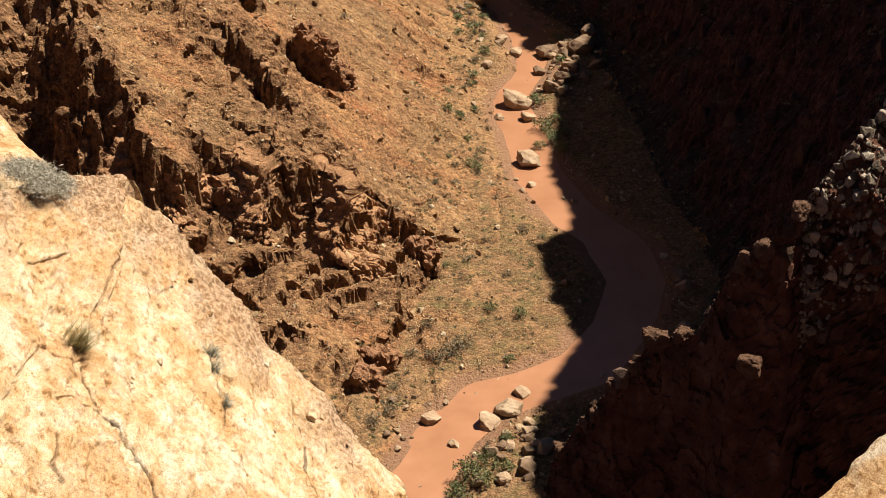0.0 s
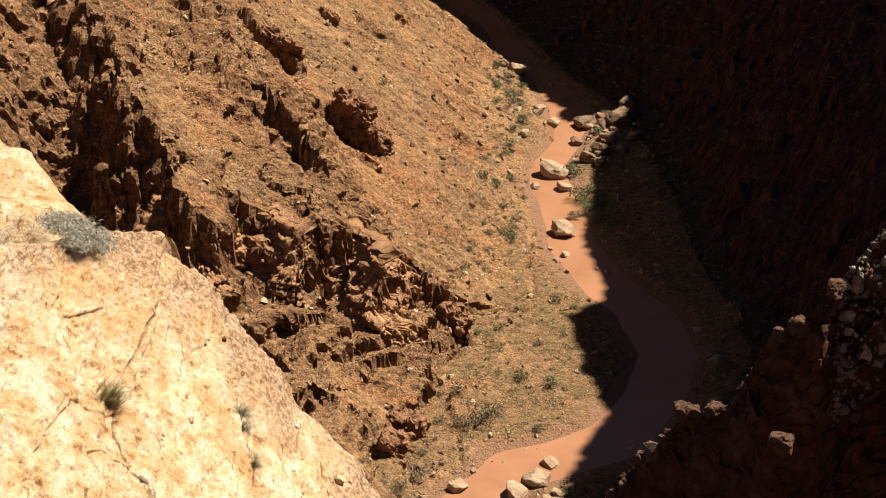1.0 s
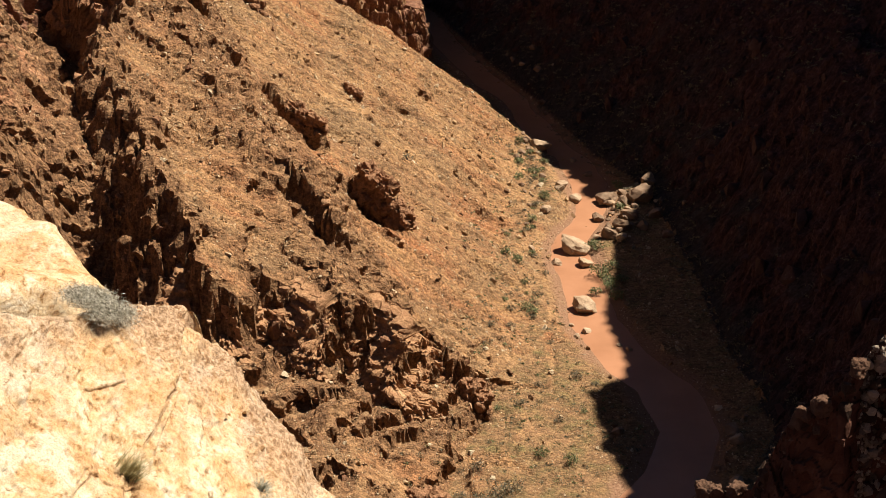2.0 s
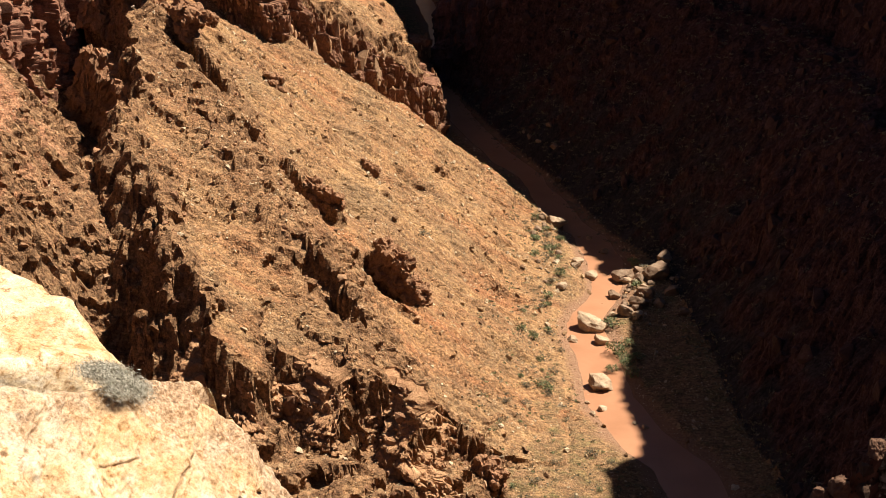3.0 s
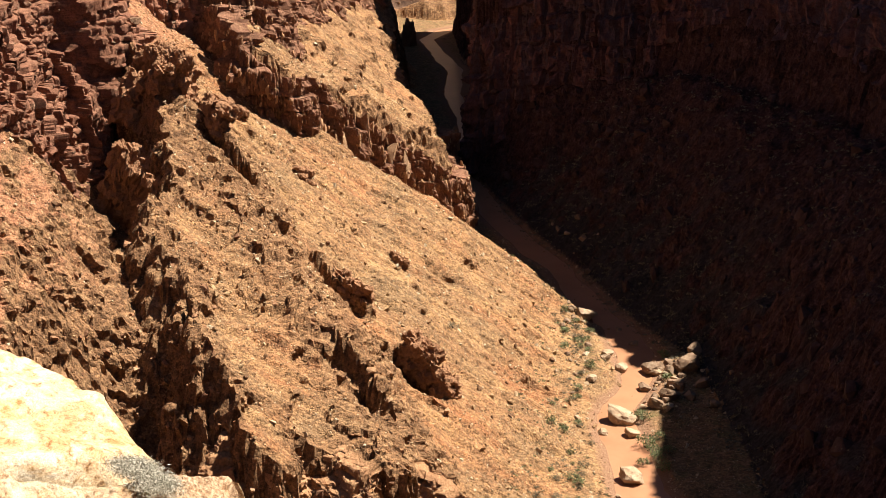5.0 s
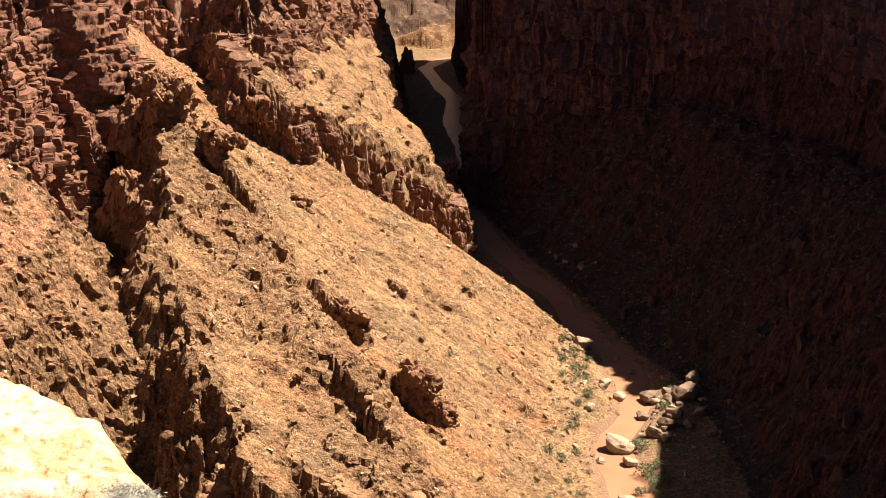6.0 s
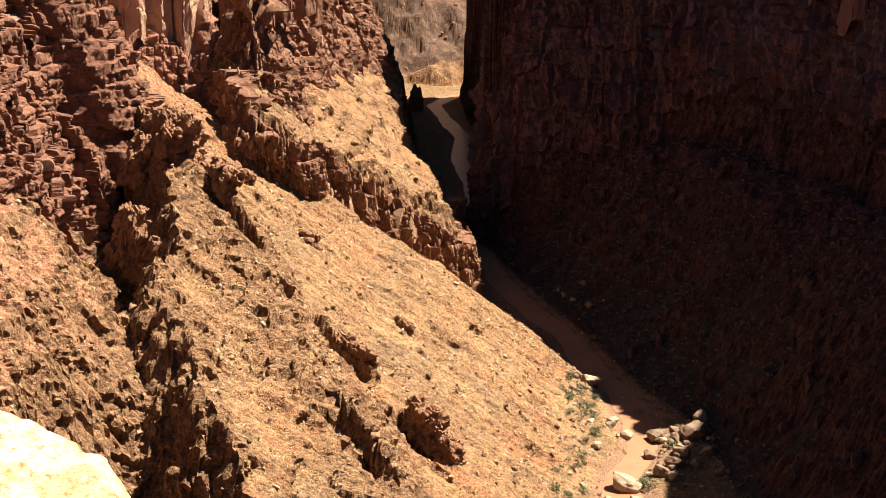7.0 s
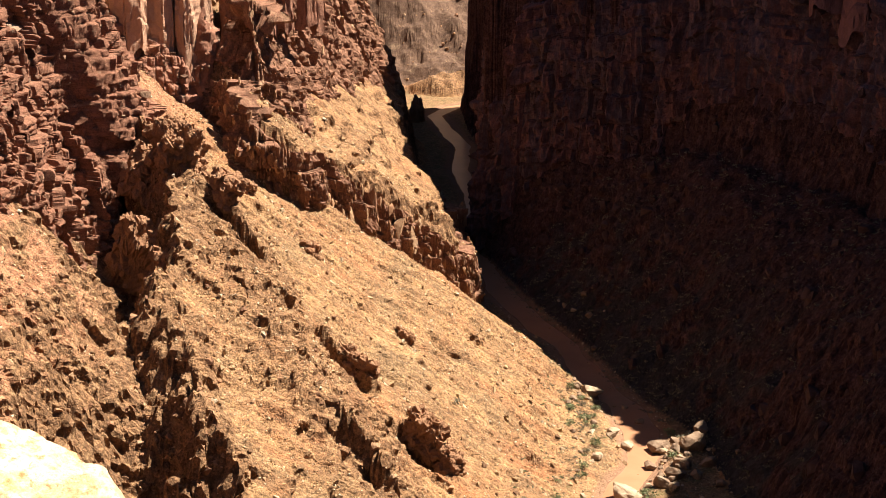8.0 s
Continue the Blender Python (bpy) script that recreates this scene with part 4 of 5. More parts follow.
# x, y, foot, width
for k, (x, y, z, w, material) in enumerate(((-56.0, 284.0, 58.5, 6.6, mat_pale), (-51.2, 287.5, 56.5, 4.6, mat_pale), (-48.6, 291.5, 55.0, 4.2, mat_pale), (-46.0, 289.0, 54.5, 3.0, mat_pale), (-43.8, 293.0, 54.5, 2.6, mat_pale),
                                            (-40.4, 303.0, 60.0, 3.0, mat_rosy), (-37.2, 303.0, 58.0, 4.2, mat_rosy), (-33.8, 307.0, 59.5, 2.8, mat_rosy), (-30.8, 312.0, 59.0, 3.4, mat_rosy), (-26.6, 320.0, 59.0, 3.6, mat_rosy))):
    ob = pillar(w, 5.5, 34.0, material, "smooth pale pink sandstone pillar in the cliff" if k < 5 else "smooth reddish sandstone pillar in the cliff", 560 + k)
    ob.matrix_world = pose(x, y, z - 1.0, 0, 0, -40 + 23 * (k % 3))
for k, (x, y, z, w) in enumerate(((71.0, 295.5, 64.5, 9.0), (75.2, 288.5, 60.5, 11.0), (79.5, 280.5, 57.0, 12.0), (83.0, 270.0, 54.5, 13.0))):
    ob = pillar(w, 7.0, 24.0, mat_shaded, "smooth red sandstone buttress high in the wall, dulled in colour for its shade", 590 + k)
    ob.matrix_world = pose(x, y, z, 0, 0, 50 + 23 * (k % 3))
bluff("rock_cliff", "weathered reddish rock cliff under pale sandstone pillars", [(-62, 268), (-57, 279), (-52, 282), (-47, 284), (-42.5, 288), (-41, 294)], False, [8, 9, 10, 11, 12, 14], (1.0, 3.5), 0.30, 1.6, 0.8, mat_rosy, 961, 0.3, 0.3, swell=1.6, fine=0.26, skew=0.2, blocks=160, grain=0.5, stone=mat_ledge_stone, level=1.0, gaps=1.0)


# crags that stand out of the slope, and the buttress at its head
def crag(box, seed, label="jagged dark brown rock outcrop rising from the scree", grain=1.0):
    """A jagged outcrop: a cut body whose skin is broken into blocks."""
    ob = sculpted("rock_outcrop", box, mat_cliff, label, "rock", seed, cuts=12, detail=6 if max(box) > 8 else 5, rough=0.2, square=0.7)
    me = ob.data
    co = np.zeros(len(me.vertices) * 3)
    nm = np.zeros(len(me.vertices) * 3)
    me.vertices.foreach_get("co", co)
    me.vertices.foreach_get("normal", nm)
    co, nm = co.reshape(-1, 3), nm.reshape(-1, 3)
    _, a = cells(co[:, 0] / (1.2 * grain) + seed, co[:, 1] / (1.2 * grain), co[:, 2] / (1.5 * grain), seed)
    _, b_ = cells(co[:, 0] / (0.5 * grain) + seed, co[:, 1] / (0.5 * grain), co[:, 2] / (0.6 * grain), seed + 4)
    co = co + nm * grain * (1.1 * (a - 0.5) + 0.4 * (b_ - 0.5))[:, None]
    me.vertices.foreach_set("co", co.ravel())
    me.polygons.foreach_set("use_smooth", [False] * len(me.polygons))
    return ob


FINS = [((-45.5, 223.0), (7, 6, 19), -20), ((-39.0, 214.0), (5, 5, 9), 30), ((-40.5, 232.0), (5, 5, 11), -50), ((-2.6, 203.6), (6.0, 2.6, 5.0), -45), ((0.8, 200.6), (4.0, 2.2, 3.0), -42), ((-13.2, 215.4), (7.5, 2.0, 3.0), -28), ((-42, 238), (8, 6, 9), -40),
        ((-44.5, 234), (5, 5, 8), 10), ((-37.5, 234.5), (5, 3.5, 5), -60), ((-32, 229), (4.5, 3, 4), -50), ((9.5, 171), (4, 2.2, 2.6), -50),
        ((-21, 243), (3.2, 2, 1.8), -40), ((-6, 238), (2.6, 1.6, 1.4), 10), ((-32, 249), (3.6, 2.4, 2.6), 30), ((3, 150), (4, 3, 3.4), 40), ((1.5, 145), (3, 2.4, 2.6), 0)]
for k, ((x, y), box, a) in enumerate(FINS):
    ob = crag(box, 500 + k)
    ob.matrix_world = pose(x, y, float(ground_z(np.array([x]), np.array([y]))[0]) + box[2] * 0.05, 0, 0, a) @ pose(0, 0, 0, 0, 22, 0)
# Added rock: stands in for a dark, hollow-looking shape at the bend.
ob = sculpted("rock_pillar", (5, 5, 14), mat_cliff, "upright rock added for a dark hollow-looking shape at the stream bend", "rock", 540, cuts=18, detail=5, rough=0.25, square=0.95)
ob.matrix_world = pose(-8, 520, 3)


# ============ the rim near the camera ============
P1, E1, E2 = np.array((-4.0, 21.6, 89.4)), np.array((4.9, -2.1, -4.7)), np.array((0.2, -7.6, 0.0))
SLAB_N = np.array((0.696, 0.018, 0.718))
SLAB_EDGE = [(-0.6, 0.7), (-0.148, 0.25), (-0.08, 0.131), (0.0, -0.016), (0.118, -0.175), (0.246, -0.253), (0.315, -0.244), (0.436, -0.183), (0.571, -0.125),
             (0.639, -0.13), (0.789, -0.094), (0.934, -0.032), (1.0, 0.0), (1.7, 0.35)]
CRACKS = [([(0.104, 0.524), (0.117, 0.577), (0.155, 0.624), (0.201, 0.616), (0.241, 0.628), (0.266, 0.663), (0.285, 0.688), (0.31, 0.76)], 0.055),
          ([(0.632, 0.058), (0.637, 0.13), (0.657, 0.2), (0.653, 0.274), (0.666, 0.312), (0.68, 0.4)], 0.04),
          ([(0.134, 0.07), (0.143, 0.167), (0.112, 0.29), (0.11, 0.399), (0.104, 0.524)], 0.03), ([(0.122, 0.503), (0.08, 0.551), (0.008, 0.6), (-0.015, 0.693), (-0.032, 0.806)], 0.02),
          ([(0.074, 0.781), (0.072, 0.855), (0.095, 0.887)], 0.03), ([(0.387, 0.158), (0.412, 0.227), (0.443, 0.285), (0.437, 0.397)], 0.03),
          ([(0.150, -0.06), (0.152, 0.05), (0.146, 0.17)], 0.05), ([(-0.051, 0.396), (0.031, 0.28)], 0.02), ([(0.155, 0.624), (0.10, 0.66), (0.06, 0.70)], 0.02)]


GRAIN = 0.46  # the slab's relief is drawn out along its dip


def slab_point(u, v):
    return P1 + E1 * u + E2 * v


def slab():
    us = np.concatenate([np.linspace(-0.6, -0.26, 20), np.linspace(-0.25, 1.15, 490), np.linspace(1.17, 1.6, 20)])
    ws = np.concatenate([np.linspace(-9, -0.3, 40), np.linspace(-0.25, 8.0, 390), np.linspace(8.1, 9.5, 10)])
    U, Wd = np.meshgrid(us, ws, indexing="ij")
    V = along(SLAB_EDGE, U) + 0.012 * fbm(U * 9, 0.5, 0.5, 4, 161) + np.maximum(Wd, 0) / 7.6
    P = P1 + U[..., None] * E1 + V[..., None] * E2
    back = np.maximum(-Wd, 0)
    P = P + back[..., None] * np.array((0.10, 0.22, -0.97))
    a, b_ = U * 7.1, V * 7.6 * GRAIN
    wob = 0.10 * fbm(a * 1.7, b_ * 1.7, 0.3, 3, 165)
    _, c1 = cells((a + wob) / 1.7, (b_ + wob) / 1.3, 0.5, 171, True)
    _, c2 = cells((a + wob) / 0.55, (b_ - wob) / 0.45, 0.5, 175, True)
    lift = 0.13 * fbm(a / 3.0, b_ / 3.0, 0.2, 3, 181) + 0.06 * (c1 - 0.5) + 0.03 * (c2 - 0.5) + 0.06 * fbm(a * 2.5, b_ * 2.5, 0.2, 5, 185)
    lift = lift - 0.05 * ramp(fbm(a * 2.6, b_ * 2.6, 0.6, 5, 187), 0.28, 0.5) - 0.025 * ramp(fbm(a * 9, b_ * 9, 0.6, 3, 188), 0.3, 0.55)
    lift = lift + 0.02 * vnoise(a * 14, b_ * 14, 0.3, 189) * (0.3 + 0.7 * ramp(-Wd, -3.2, -0.5)) + 0.008 * vnoise(a * 31, b_ * 31, 0.3, 190)
    lift = lift + 0.32 * ramp(-(U - 0.138 - 0.012 * vnoise(b_ * 1.5, 0.2, 0.3, 167)), -0.004, 0.006) * ramp(-V, -0.50, -0.18)
    crack = np.zeros_like(a)
    for pts, width in CRACKS:
        g = line_gap(a + 0.6 * wob + 0.03 * vnoise(a * 6, b_ * 6, 0.1, 183), b_ - 0.6 * wob, [(p * 7.1, q * 7.6 * GRAIN) for p, q in pts])
        thin = (0.13 * width + 0.006) * (0.75 + 0.6 * vnoise(a * 2.3, b_ * 2.3, 0.6, 184))
        crack = np.maximum(crack, (1.0 if width > 0.035 else 0.35 if width > 0.02 else 0.15) * np.exp(-(g / thin) ** 2))
    lift = lift - 0.26 * crack
    lift = lift - 0.25 * np.exp(-(Wd / 0.25) ** 2) * ramp(-Wd, -0.6, 0)
    rough = 0.35 * fbm(P[..., 0], P[..., 1], P[..., 2], 4, 191) * ramp(back, 0, 1)
    P = P + SLAB_N * lift[..., None] + np.array((0.6, 0.7, 0)) * rough[..., None]
    ob = mesh_object("rock_slab", P.reshape(-1, 3), grid_faces(*U.shape), mat_slab)
    worn = ramp(-Wd, -3.8, -0.6) * np.clip(0.55 + 1.3 * fbm(a / 1.1, b_ / 1.1, 0.8, 4, 195), 0, 0.9)
    edge = (crack > 0.02)[:-1, :-1] | (crack > 0.02)[1:, 1:]
    ob.data.polygons.foreach_set("use_smooth", (~edge).ravel().tolist())
    ob.data.attributes.new("seam", "FLOAT", "POINT").data.foreach_set("value", crack.ravel())
    ob.data.attributes.new("worn", "FLOAT", "POINT").data.foreach_set("value", worn.ravel())
    return tagged(ob, "cracked cream limestone slab tilted over the canyon edge", "rock")


slab()
ob = sculpted("rim_block", (5.8, 4.2, 5.4), mat_slab, "rounded cream limestone block on the rim", "rock", 611, cuts=10, detail=6, rough=0.06, square=0.82)
ob.matrix_world = pose(-7.76, 21.6, 88.12, 0, 20, 8)
ob = sculpted("rim_block", (3.4, 3.2, 3.2), mat_slab, "sunlit cream limestone block at the edge", "rock", 613, cuts=10, detail=6, rough=0.06)
ob.matrix_world = pose(8.42, 16.2, 85.18, 0, -30, 20)

CREST = [(24.0, 49.0, 84.0), (19.0, 46.2, 79.9), (17.6, 45.7, 78.6), (15.3, 44.5, 76.5), (14.2, 43.7, 75.4), (12.6, 44.3, 73.7), (11.9, 45.5, 70.5), (10.7, 46.6, 69.7), (9.5, 47.1, 67.7), (8.4, 48.0, 65.5), (7.4, 48.8, 62.8), (7.2, 49.9, 59.4), (6.3, 50.1, 53.3), (4.3, 49.7, 40.4)]


def piece(name, co, faces, material, parent, fields=(), smooth=False):
    """Some faces of a grid as a part of a thing, with the values of its points."""
    used_, inv = np.unique(faces, return_inverse=True)
    ob = mesh_object(name, co[used_], inv.reshape(-1, 4), material, parent, smooth)
    for key, field in fields:
        ob.data.attributes.new(key, "FLOAT", "POINT").data.foreach_set("value", field.ravel()[used_])
    return ob


def ridge():
    """The dark ridge that falls from the rim: a crest, a wall under it, and a back."""
    ss = np.linspace(0, len(CREST) - 1, 330)
    ws = np.concatenate([np.linspace(-14, -0.3, 40), np.linspace(-0.2, 14, 190), np.linspace(14.5, 40, 20)])
    S, Wd = np.meshgrid(ss, ws, indexing="ij")
    C = np.stack([np.interp(S, np.arange(len(CREST)), [p[k] for p in CREST]) for k in range(3)], -1)
    front, back = np.maximum(Wd, 0), np.maximum(-Wd, 0)
    shelf = ramp(-S, -3.2, -1.9)
    first = np.minimum(front, 4.5 * shelf)
    P = C + first[..., None] * np.array((0.30, -0.60, -0.60)) + (front - first)[..., None] * np.array((0.03, -0.05, -0.995)) + back[..., None] * np.array((0.0, 0.35, -0.94))
    _, c1 = cells(P[..., 0] / 0.9, P[..., 1] / 0.9, P[..., 2] / 1.1, 201)
    _, c2 = cells(P[..., 0] / 0.32, P[..., 1] / 0.32, P[..., 2] / 0.42, 205)
    push = (0.75 * (c1 - 0.5) + 0.45 * (c2 - 0.5)) * (0.35 + 0.65 * ramp(front, 0.2, 1.5)) + 0.6 * fbm(P[..., 0] / 3, P[..., 1] / 3, P[..., 2] / 4, 5, 209)
    push = push * (0.45 + 0.55 * ramp(-S, -4.2, -3.0))
    P = P + push[..., None] * np.array((-0.3, -0.75, 0.35))
    k_ = rng.choice(np.where(((Wd > -0.3) & (Wd < np.where(S > 3.5, 1.0, 8))).ravel())[0], 1800, replace=False)
    sz = np.clip(0.05 + 0.05 * rng.pareto(2.2, len(k_)), 0.08, 0.5)[:, None] * rng.uniform(0.7, 1.3, (len(k_), 3)) * np.array((1, 1, 1.3))
    tagged(strewn("ridge_rubble", BLOCKS, P.reshape(-1, 3)[k_], sz, turn_matrices(len(k_), 0.4), mat_ridge_stone_shade), "small broken stones lodged on the ridge, shade darkened into their colour", "rock", kind="stuff")
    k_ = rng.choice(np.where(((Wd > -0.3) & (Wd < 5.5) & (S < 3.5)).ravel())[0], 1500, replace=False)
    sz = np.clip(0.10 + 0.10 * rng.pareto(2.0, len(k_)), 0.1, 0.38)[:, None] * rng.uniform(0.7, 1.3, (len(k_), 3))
    tagged(strewn("shelf_rubble", BLOCKS, P.reshape(-1, 3)[k_], sz, turn_matrices(len(k_), 0.4), mat_shelf_stone_lit), "grey broken stones on the ridge top, paled in colour for the sun", "rock", kind="stuff")
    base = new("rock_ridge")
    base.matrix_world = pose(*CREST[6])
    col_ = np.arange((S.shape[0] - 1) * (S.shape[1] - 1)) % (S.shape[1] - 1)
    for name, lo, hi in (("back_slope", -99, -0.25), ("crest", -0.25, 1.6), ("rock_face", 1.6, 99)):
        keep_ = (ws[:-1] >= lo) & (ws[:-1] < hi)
        piece(name, P.reshape(-1, 3) - np.array(CREST[6]), grid_faces(*S.shape)[keep_[col_]], mat_ridge_shade, base)
    return tagged(base, "red-brown rock ridge falling from the rim, shade darkened into its colour", "rock")


ridge()
for k, (x, y, z, w) in enumerate(((10.7, 46.4, 69.8, 1.78), (10.1, 46.6, 68.5, 1.21), (8.9, 47.5, 66.1, 1.42), (8.5, 47.7, 65.5, 0.96), (12.8, 42.2, 71.3, 1.49), (11.5, 45.9, 70.2, 1.30), (9.4, 47.1, 67.5, 1.08), (13.5, 44.0, 74.6, 1.33), (13.0, 44.1, 74.2, 0.94), (7.8, 48.4, 63.8, 1.31), (14.6, 44.0, 75.9, 1.17))):
    w = 0.5 * w
    ob = sculpted("boulder", (w, w * 0.8, w * 0.9), mat_ledge_stone, "tan broken boulder on the dark ridge crest", "boulder", 640 + k, cuts=16, detail=4, rough=0.16)
    ob.data.polygons.foreach_set("use_smooth", [False] * len(ob.data.polygons))
    ob.matrix_world = pose(x, y, z, 0, 0, 40 * k)


# ============ plants ============
def leaf_material(name, stops):
    m, n, l, b = tree(name)
    g = n.new("ShaderNodeNewGeometry")
    l.new(colour_ramp(n, l, g.outputs["Random Per Island"], stops), b.inputs["Base Color"])
    b.inputs["Roughness"].default_value = 0.7
    return m


mat_green = leaf_material("green_leaves", [(0.0, (0.035, 0.042, 0.012)), (0.5, (0.085, 0.098, 0.026)), (1.0, (0.16, 0.165, 0.052))])
mat_olive = leaf_material("dry_olive_leaves", [(0.0, (0.0414, 0.0326, 0.0148)), (0.5, (0.0944, 0.077, 0.0355)), (1.0, (0.166, 0.13, 0.0651))])
mat_grey = leaf_material("grey_twigs", [(0.0, (0.085, 0.070, 0.045)), (0.4, (0.27, 0.235, 0.165)), (1.0, (0.50, 0.455, 0.35))])
mat_weed = leaf_material("grey_green_leaves", [(0.0, (0.106, 0.101, 0.0651)), (0.5, (0.225, 0.213, 0.142)), (1.0, (0.355, 0.338, 0.261))])
mat_straw = leaf_material("straw_blades", [(0.0, (0.154, 0.118, 0.0474)), (0.5, (0.272, 0.225, 0.0944)), (1.0, (0.367, 0.308, 0.154))])
mat_stem = leaf_material("bark", [(0.0, (0.0474, 0.0326, 0.0207)), (1.0, (0.101, 0.071, 0.0474))])


def leaves_mesh(name, centres, size, slim, r_):
    """Small pointed leaves, each two triangles."""
    k = len(centres)
    d = r_.normal(size=(k, 3)) + np.array((0, 0, 0.4))
    d /= np.linalg.norm(d, axis=1)[:, None]
    e = np.cross(d, r_.normal(size=(k, 3)))
    e /= np.linalg.norm(e, axis=1)[:, None]
    s_ = size * r_.uniform(0.6, 1.4, k)[:, None]
    v = np.stack([centres - d * s_ * 0.5, centres + e * s_ * slim, centres + d * s_ * 0.5, centres - e * s_ * slim], 1).reshape(-1, 3)
    f = np.arange(4 * k).reshape(-1, 4)
    me = bpy.data.meshes.new(name)
    me.from_pydata(v.tolist(), [], f.tolist())
    return me


def stems_mesh(name, tips, thick):
    """Thin three-sided stems from the foot to each tip, bent once."""
    vs, fs = [], []
    for t in tips:
        mid = np.array((t[0] * 0.4, t[1] * 0.4, t[2] * 0.6))
        for k, (p, w) in enumerate(((np.zeros(3), thick), (mid, thick * 0.7), (np.array(t), thick * 0.2))):
            for a in (0, 2.09, 4.19):
                vs.append((p[0] + w * math.cos(a), p[1] + w * math.sin(a), p[2]))
            if k:
                o = len(vs) - 6
                fs += [(o + i, o + (i + 1) % 3, o + 3 + (i + 1) % 3, o + 3 + i) for i in range(3)]
    me = bpy.data.meshes.new(name)
    me.from_pydata(vs, [], fs)
    return me


def shrub(seed, wide, high, count, leaf, slim, material, label, category="shrub", clumps=16):
    """A low bush on an Empty: bent stems, and leaves gathered in uneven clumps."""
    r_ = np.random.default_rng(seed)
    base = tagged(new("shrub"), label, category)
    ang, rad = r_.uniform(0, 6.283, clumps), np.sqrt(r_.uniform(0.02, 1, clumps))
    hubs = np.stack([np.cos(ang) * rad * wide * 0.42, np.sin(ang) * rad * wide * 0.42, high * (0.35 + 0.5 * (1 - rad ** 2) * r_.uniform(0.6, 1.2, clumps))], -1)
    pick = r_.integers(0, clumps, count)
    cen = hubs[pick] + r_.normal(size=(count, 3)) * np.array((wide * 0.10, wide * 0.10, high * 0.16))
    cen[:, 2] = np.abs(cen[:, 2])
    fo = new("foliage", leaves_mesh("foliage", cen, leaf, slim, r_))
    fo.data.materials.append(material)
    st = new("stems", stems_mesh("stems", hubs, wide * 0.012))
    st.data.materials.append(mat_stem)
    fo.parent = st.parent = base
    return base


def put(ob, x, y, size, first=False):
    zz = float(ground_z(np.array([x]), np.array([y]))[0])
    m = pose(x, y, max(zz, 0) - 0.05, 0, 0, random.uniform(0, 360)) @ Matrix.Diagonal((size, size, size * random.uniform(0.75, 1.1), 1))
    if first:
        ob.matrix_world = m
        return ob
    got = copy_thing(ob, pose(0, 0, 0))
    got.matrix_world = m
    return got


GREEN = [shrub(700 + k, 1.0, 0.62, 420, 0.085, 0.3, mat_green, "leafy green riverside shrub on the stony flat") for k in range(3)]
OLIVE = [shrub(720 + k, 1.0, 0.55, 380, 0.075, 0.25, mat_olive, "dry olive-brown desert shrub on the stony flat") for k in range(3)]
SHRUBS = [(29.9, 211.8, 3.3, 1), (30.6, 221.0, 3.2, 1), (31.2, 207.4, 2.6, 1), (30.8, 209.5, 2.6, 1), (11.4, 151.9, 3.6, 0), (9.4, 151.0, 3.0, 0), (12.9, 154.1, 2.6, 0), (17.9, 150.6, 1.5, 1),
          (20.1, 159.4, 2.0, 1), (23.0, 180.0, 1.8, 0), (22.0, 211.2, 1.5, 0), (19.6, 200.3, 1.1, 0), (3.4, 141.7, 2.8, 0), (2.0, 138.9, 2.4, 0), (10.9, 129.6, 3.3, 1), (13.2, 132.0, 2.2, 1)]
SHRUBS_C = [(28.9, 206.0, 2.2, 1), (32.2, 213.6, 2.4, 1), (31.6, 204.0, 2.4, 1), (33.0, 209.0, 2.2, 1), (12.4, 128.2, 2.8, 1), (14.8, 130.2, 2.2, 1), (9.9, 125.8, 2.6, 1), (15.9, 135.6, 1.8, 1), (38.6, 243.0, 2.0, 0), (22.6, 234.5, 1.7, 0), (23.6, 255.0, 2.0, 0), (22.8, 249.0, 1.6, 1)]
SHRUBS_B = [(9.6, 127.4, 2.3, 1), (12.4, 171.1, 1.1, 1), (23.0, 171.2, 1.1, 1), (15.3, 172.1, 1.6, 0), (25.4, 178.2, 1.3, 0), (2.2, 225.2, 2.1, 0), (18.0, 177.6, 1.4, 0), (20.8, 189.8, 1.4, 0),
            (9.2, 157.0, 2.0, 0), (6.9, 152.5, 1.9, 0), (19.9, 168.8, 1.7, 0), (16.9, 161.1, 1.8, 1), (21.0, 225.8, 1.8, 1), (20.6, 217.4, 1.5, 1), (37.1, 245.8, 2.3, 1), (4.6, 145.9, 1.6, 0), (36.5, 236, 2.2, 1), (34.5, 222.5, 1.8, 0)]
belt = np.random.default_rng(77)
BELT = []
while len(BELT) < 46:
    y = belt.uniform(186, 268)
    x = float(along(LEFT_FOOT, y)) + belt.uniform(-3.5, 2.5)
    if float(stream_gap(np.array([x]), np.array([y]))[0]) > 4.6:
        BELT.append((x, y, belt.uniform(0.7, 2.1), int(belt.uniform() < 0.55)))
used = set()
for k, (x, y, w, green) in enumerate(SHRUBS + SHRUBS_B + SHRUBS_C + BELT):
    src = (GREEN if green else OLIVE)[k % 3]
    tagged(put(src, x, y, w, src.name not in used), group="shrubs on the canyon floor")
    used.add(src.name)

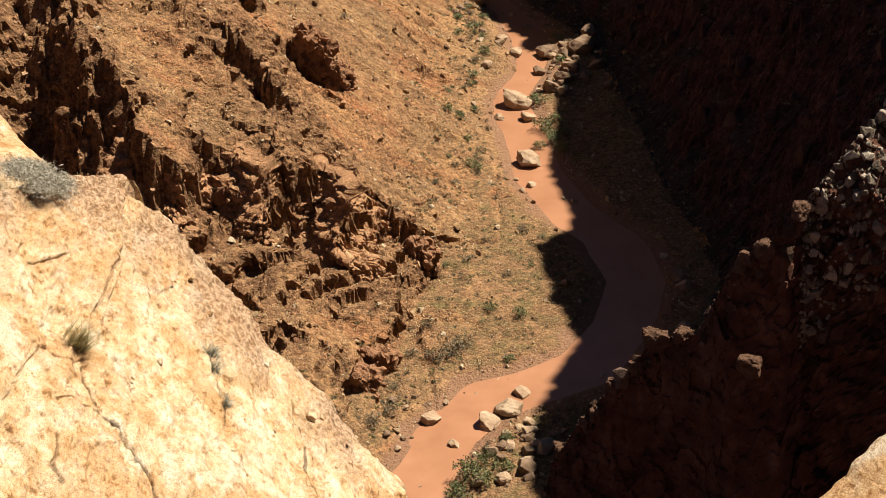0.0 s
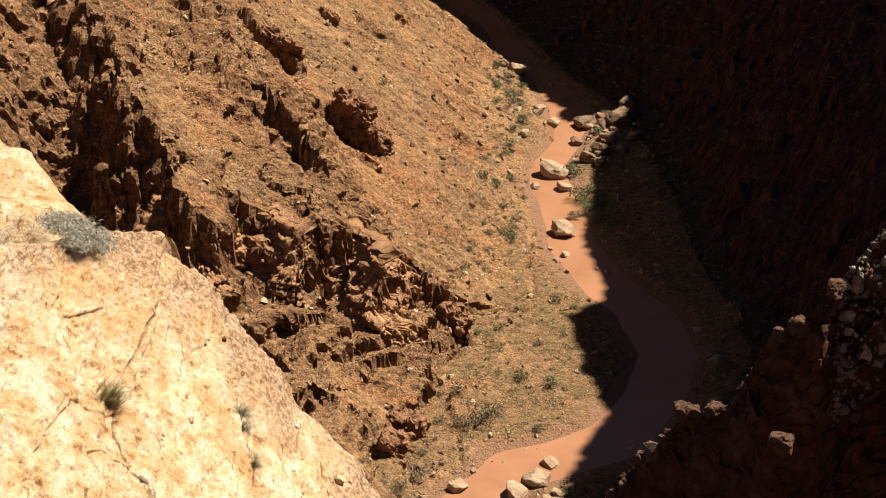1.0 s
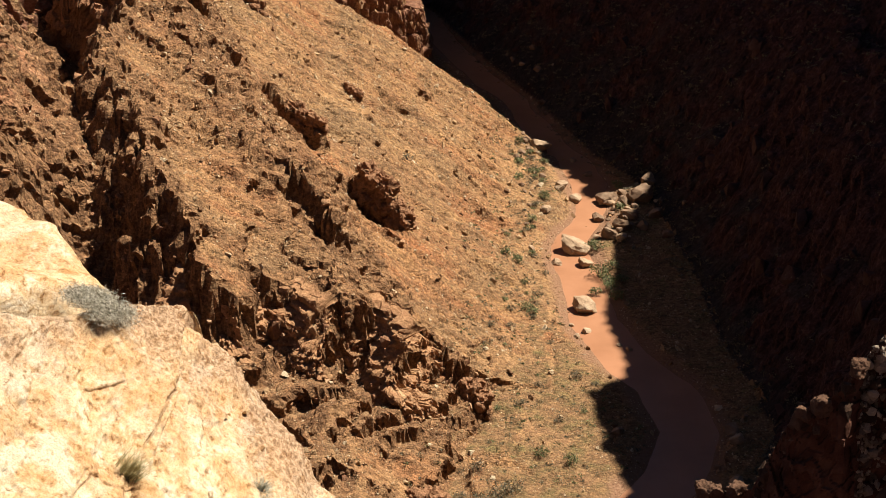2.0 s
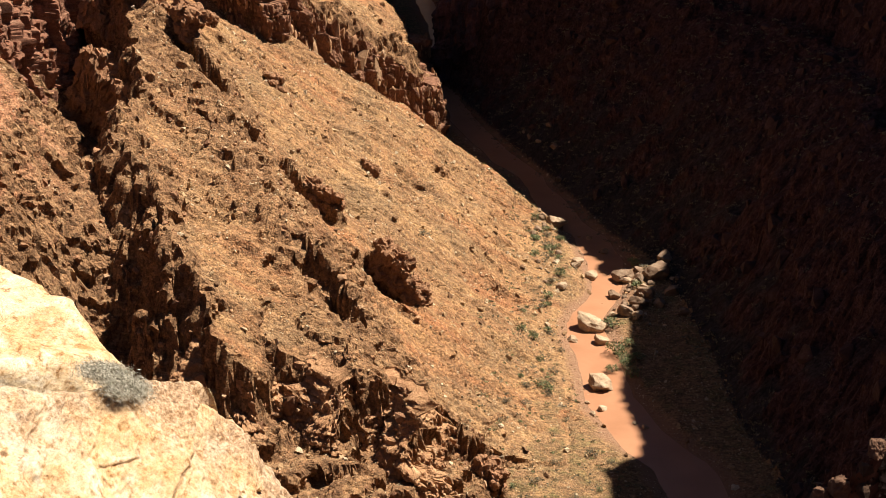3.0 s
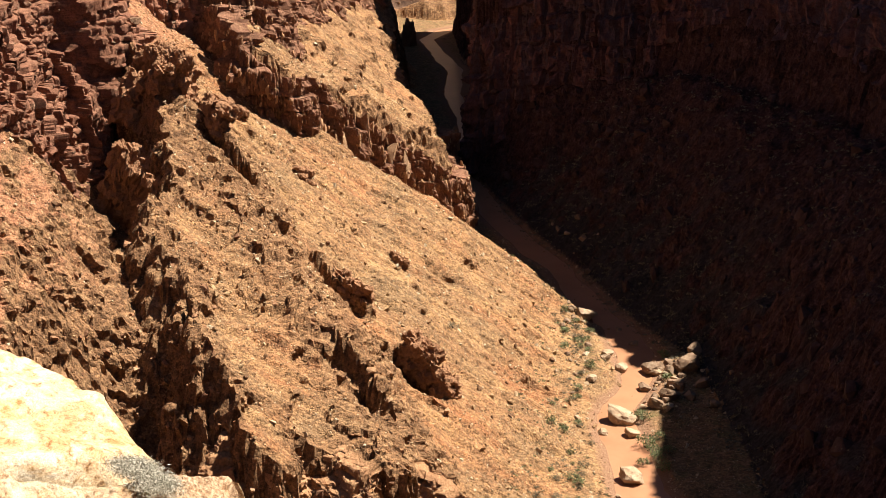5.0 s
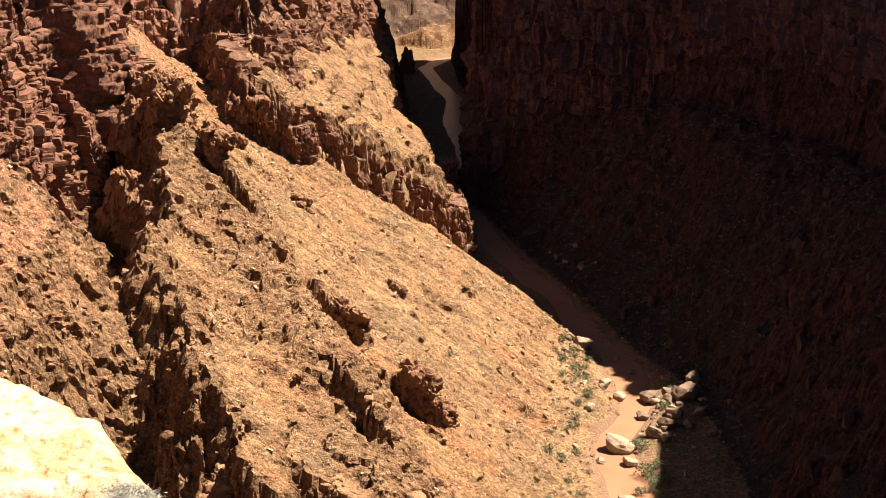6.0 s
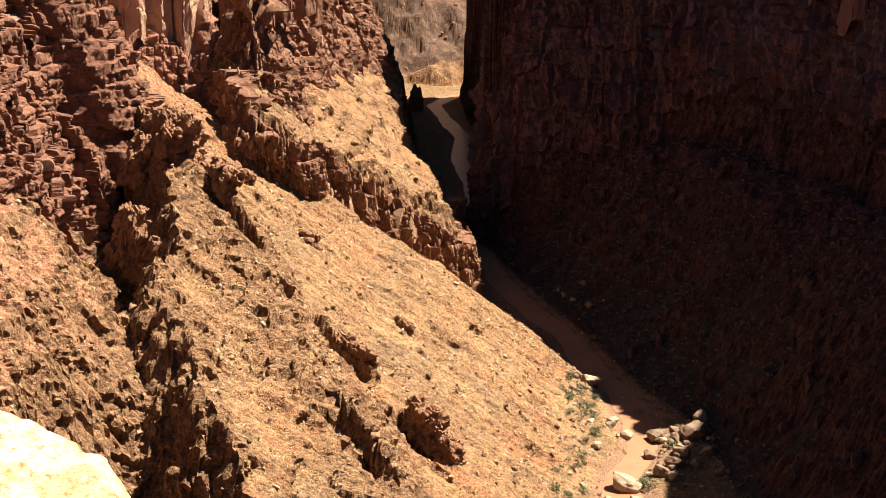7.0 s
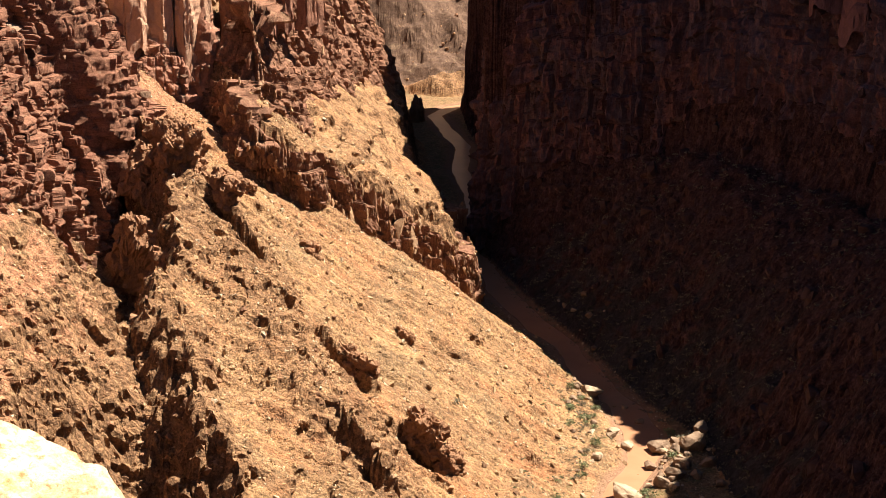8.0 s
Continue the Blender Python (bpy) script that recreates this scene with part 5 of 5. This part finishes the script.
# small dry scrub, too many to count
tx, ty = rng.uniform(-6, 30, 2600), rng.uniform(128, 320, 2600)
tz = ground_z(tx, ty)
lf = along(LEFT_FOOT, ty)
ok = (tz > 0.25) & (tx > lf - 9) & (tx < along(RIGHT_FOOT, ty)) & (stream_gap(tx, ty) > 4.2) & (vnoise(tx / 7, ty / 7, 0.4, 231) > -0.35) & (ground_pick(STEEP, tx, ty) < 0.9)
tx, ty, tz = tx[ok], ty[ok], tz[ok]
tsz = rng.uniform(0.25, 0.95, len(tx)) * np.where(rng.uniform(size=len(tx)) < 0.2, 1.5, 1)
for name, part_, material, label in (("dry_scrub", slice(0, None, 2), mat_olive, "low dry olive scrub scattered over the flat"), ("green_scrub", slice(1, None, 2), mat_green, "low green scrub scattered over the flat")):
    ax, ay, az, sz = tx[part_], ty[part_], tz[part_], tsz[part_]
    if name == "green_scrub":
        ax, ay, az, sz = ax[::2], ay[::2], az[::2], sz[::2]
    each = 34
    cen = np.repeat(np.stack([ax, ay, az], -1), each, 0) + rng.normal(size=(len(ax) * each, 3)) * np.repeat(sz, each)[:, None] * np.array((0.28, 0.28, 0.10)) + np.array((0, 0, 0.16)) * np.repeat(sz, each)[:, None]
    ob = new(name, leaves_mesh(name, cen, 0.17, 0.3, np.random.default_rng(5)))
    ob.data.materials.append(material)
    tagged(ob, label, "scrub", kind="stuff")

# dry tufts on the shaded slope
pool = np.where((right_side & (STEEP < 1.3) & (GX < 82) & (GY > 150) & (GY < 345)).ravel())[0]
at_ = rng.choice(pool, 1500, replace=False)
each = 26
sz = np.repeat(rng.uniform(0.5, 1.5, len(at_)), each)[:, None]
cen = np.repeat(np.stack([f.ravel()[at_] for f in (PX, PY, PZ)], -1), each, 0) + rng.normal(size=(len(at_) * each, 3)) * sz * np.array((0.32, 0.32, 0.10)) + sz * np.array((0, 0, 0.16))
ob = new("dry_scrub", leaves_mesh("dry_scrub", cen, 0.24, 0.3, np.random.default_rng(9)))
ob.data.materials.append(mat_olive)
tagged(ob, "low dry olive scrub scattered over the shaded slope", "scrub", kind="stuff")

# on the slab
ob = shrub(760, 1.05, 0.34, 15000, 0.062, 0.07, mat_grey, "grey twiggy leafless shrub growing on the limestone slab", clumps=40)
ob.matrix_world = pose(*(slab_point(-0.082, 0.17) + SLAB_N * 0.17), 0, 22, 20) @ Matrix.Diagonal((1, 1, 0.78, 1))


def tuft(seed, blades, long, material, label):
    """A tuft of grass: narrow bent blades from one foot."""
    r_ = np.random.default_rng(seed)
    vs, fs = [], []
    for _ in range(blades):
        a, lean, s_ = r_.uniform(0, 6.283), r_.uniform(0.1, 1.0), long * r_.uniform(0.5, 1.1)
        foot = r_.normal(0, 0.05 * long / 0.3, 2)
        dx, dy, w = math.cos(a) * lean, math.sin(a) * lean, 0.006
        for t_ in (0, 0.55, 1.0):
            px, py, pz = foot[0] + dx * s_ * t_ ** 1.6, foot[1] + dy * s_ * t_ ** 1.6, s_ * t_ * (1 - 0.35 * lean * t_)
            ww = w * (1 - 0.8 * t_)
            vs += [(px - ww * math.sin(a), py + ww * math.cos(a), pz), (px + ww * math.sin(a), py - ww * math.cos(a), pz)]
        o = len(vs) - 6
        fs += [(o, o + 1, o + 3, o + 2), (o + 2, o + 3, o + 5, o + 4)]
    me = bpy.data.meshes.new("grass_tuft")
    me.from_pydata(vs, [], fs)
    me.materials.append(material)
    return tagged(new("grass_tuft", me), label, "grass")


for k, (u, v, blades, long, material, label) in enumerate(((0.092, 0.49, 230, 0.40, mat_straw, "yellow-green grass tuft rooted in a crack of the slab"), (0.405, 0.165, 200, 0.26, mat_weed, "small grey-green weed in a crack of the slab"),
                                                        (0.415, 0.20, 170, 0.22, mat_weed, "small grey-green weed in a crack of the slab"), (0.442, 0.283, 200, 0.24, mat_weed, "small grey-green weed in a crack of the slab"),
                                                        (0.138, 0.055, 90, 0.2, mat_olive, "olive weed in a cleft of the slab"), (0.139, 0.09, 70, 0.18, mat_olive, "olive weed in a cleft of the slab"))):
    ob = tuft(780 + k, blades, long, material, label)
    ob.matrix_world = pose(*(slab_point(u, v) - SLAB_N * 0.04), 0, 35, 0)
for k in range(7):
    ob = tuft(800 + k, 120, 0.26, mat_straw, "dry grass tuft behind the limestone block")
    ob.matrix_world = pose(-8.2 + 0.40 * k, 23.2 + 0.1 * math.sin(k * 3), 90.35 - 0.11 * k)
for k, (u, v, w) in enumerate(((0.687, 0.06, 0.16), (0.465, 0.41, 0.18), (0.345, -0.05, 0.10), (0.40, 0.02, 0.09), (0.28, 0.33, 0.09), (0.56, 0.02, 0.08), (0.44, 0.05, 0.06), (0.50, 0.10, 0.07), (0.36, 0.10, 0.06), (0.62, 0.12, 0.05), (0.72, 0.03, 0.06), (0.30, 0.02, 0.05), (0.58, 0.22, 0.06), (0.48, 0.24, 0.05), (0.80, 0.02, 0.06), (0.22, 0.45, 0.06), (0.75, 0.16, 0.05))):
    ob = sculpted("loose_stone", (w, w * 0.75, w * 0.55), mat_slab, "small pale loose stone lying on the slab", "stone", 840 + k, cuts=9, detail=3)
    ob.matrix_world = pose(*(slab_point(u, v) + SLAB_N * 0.03), 0, 40, k * 70)
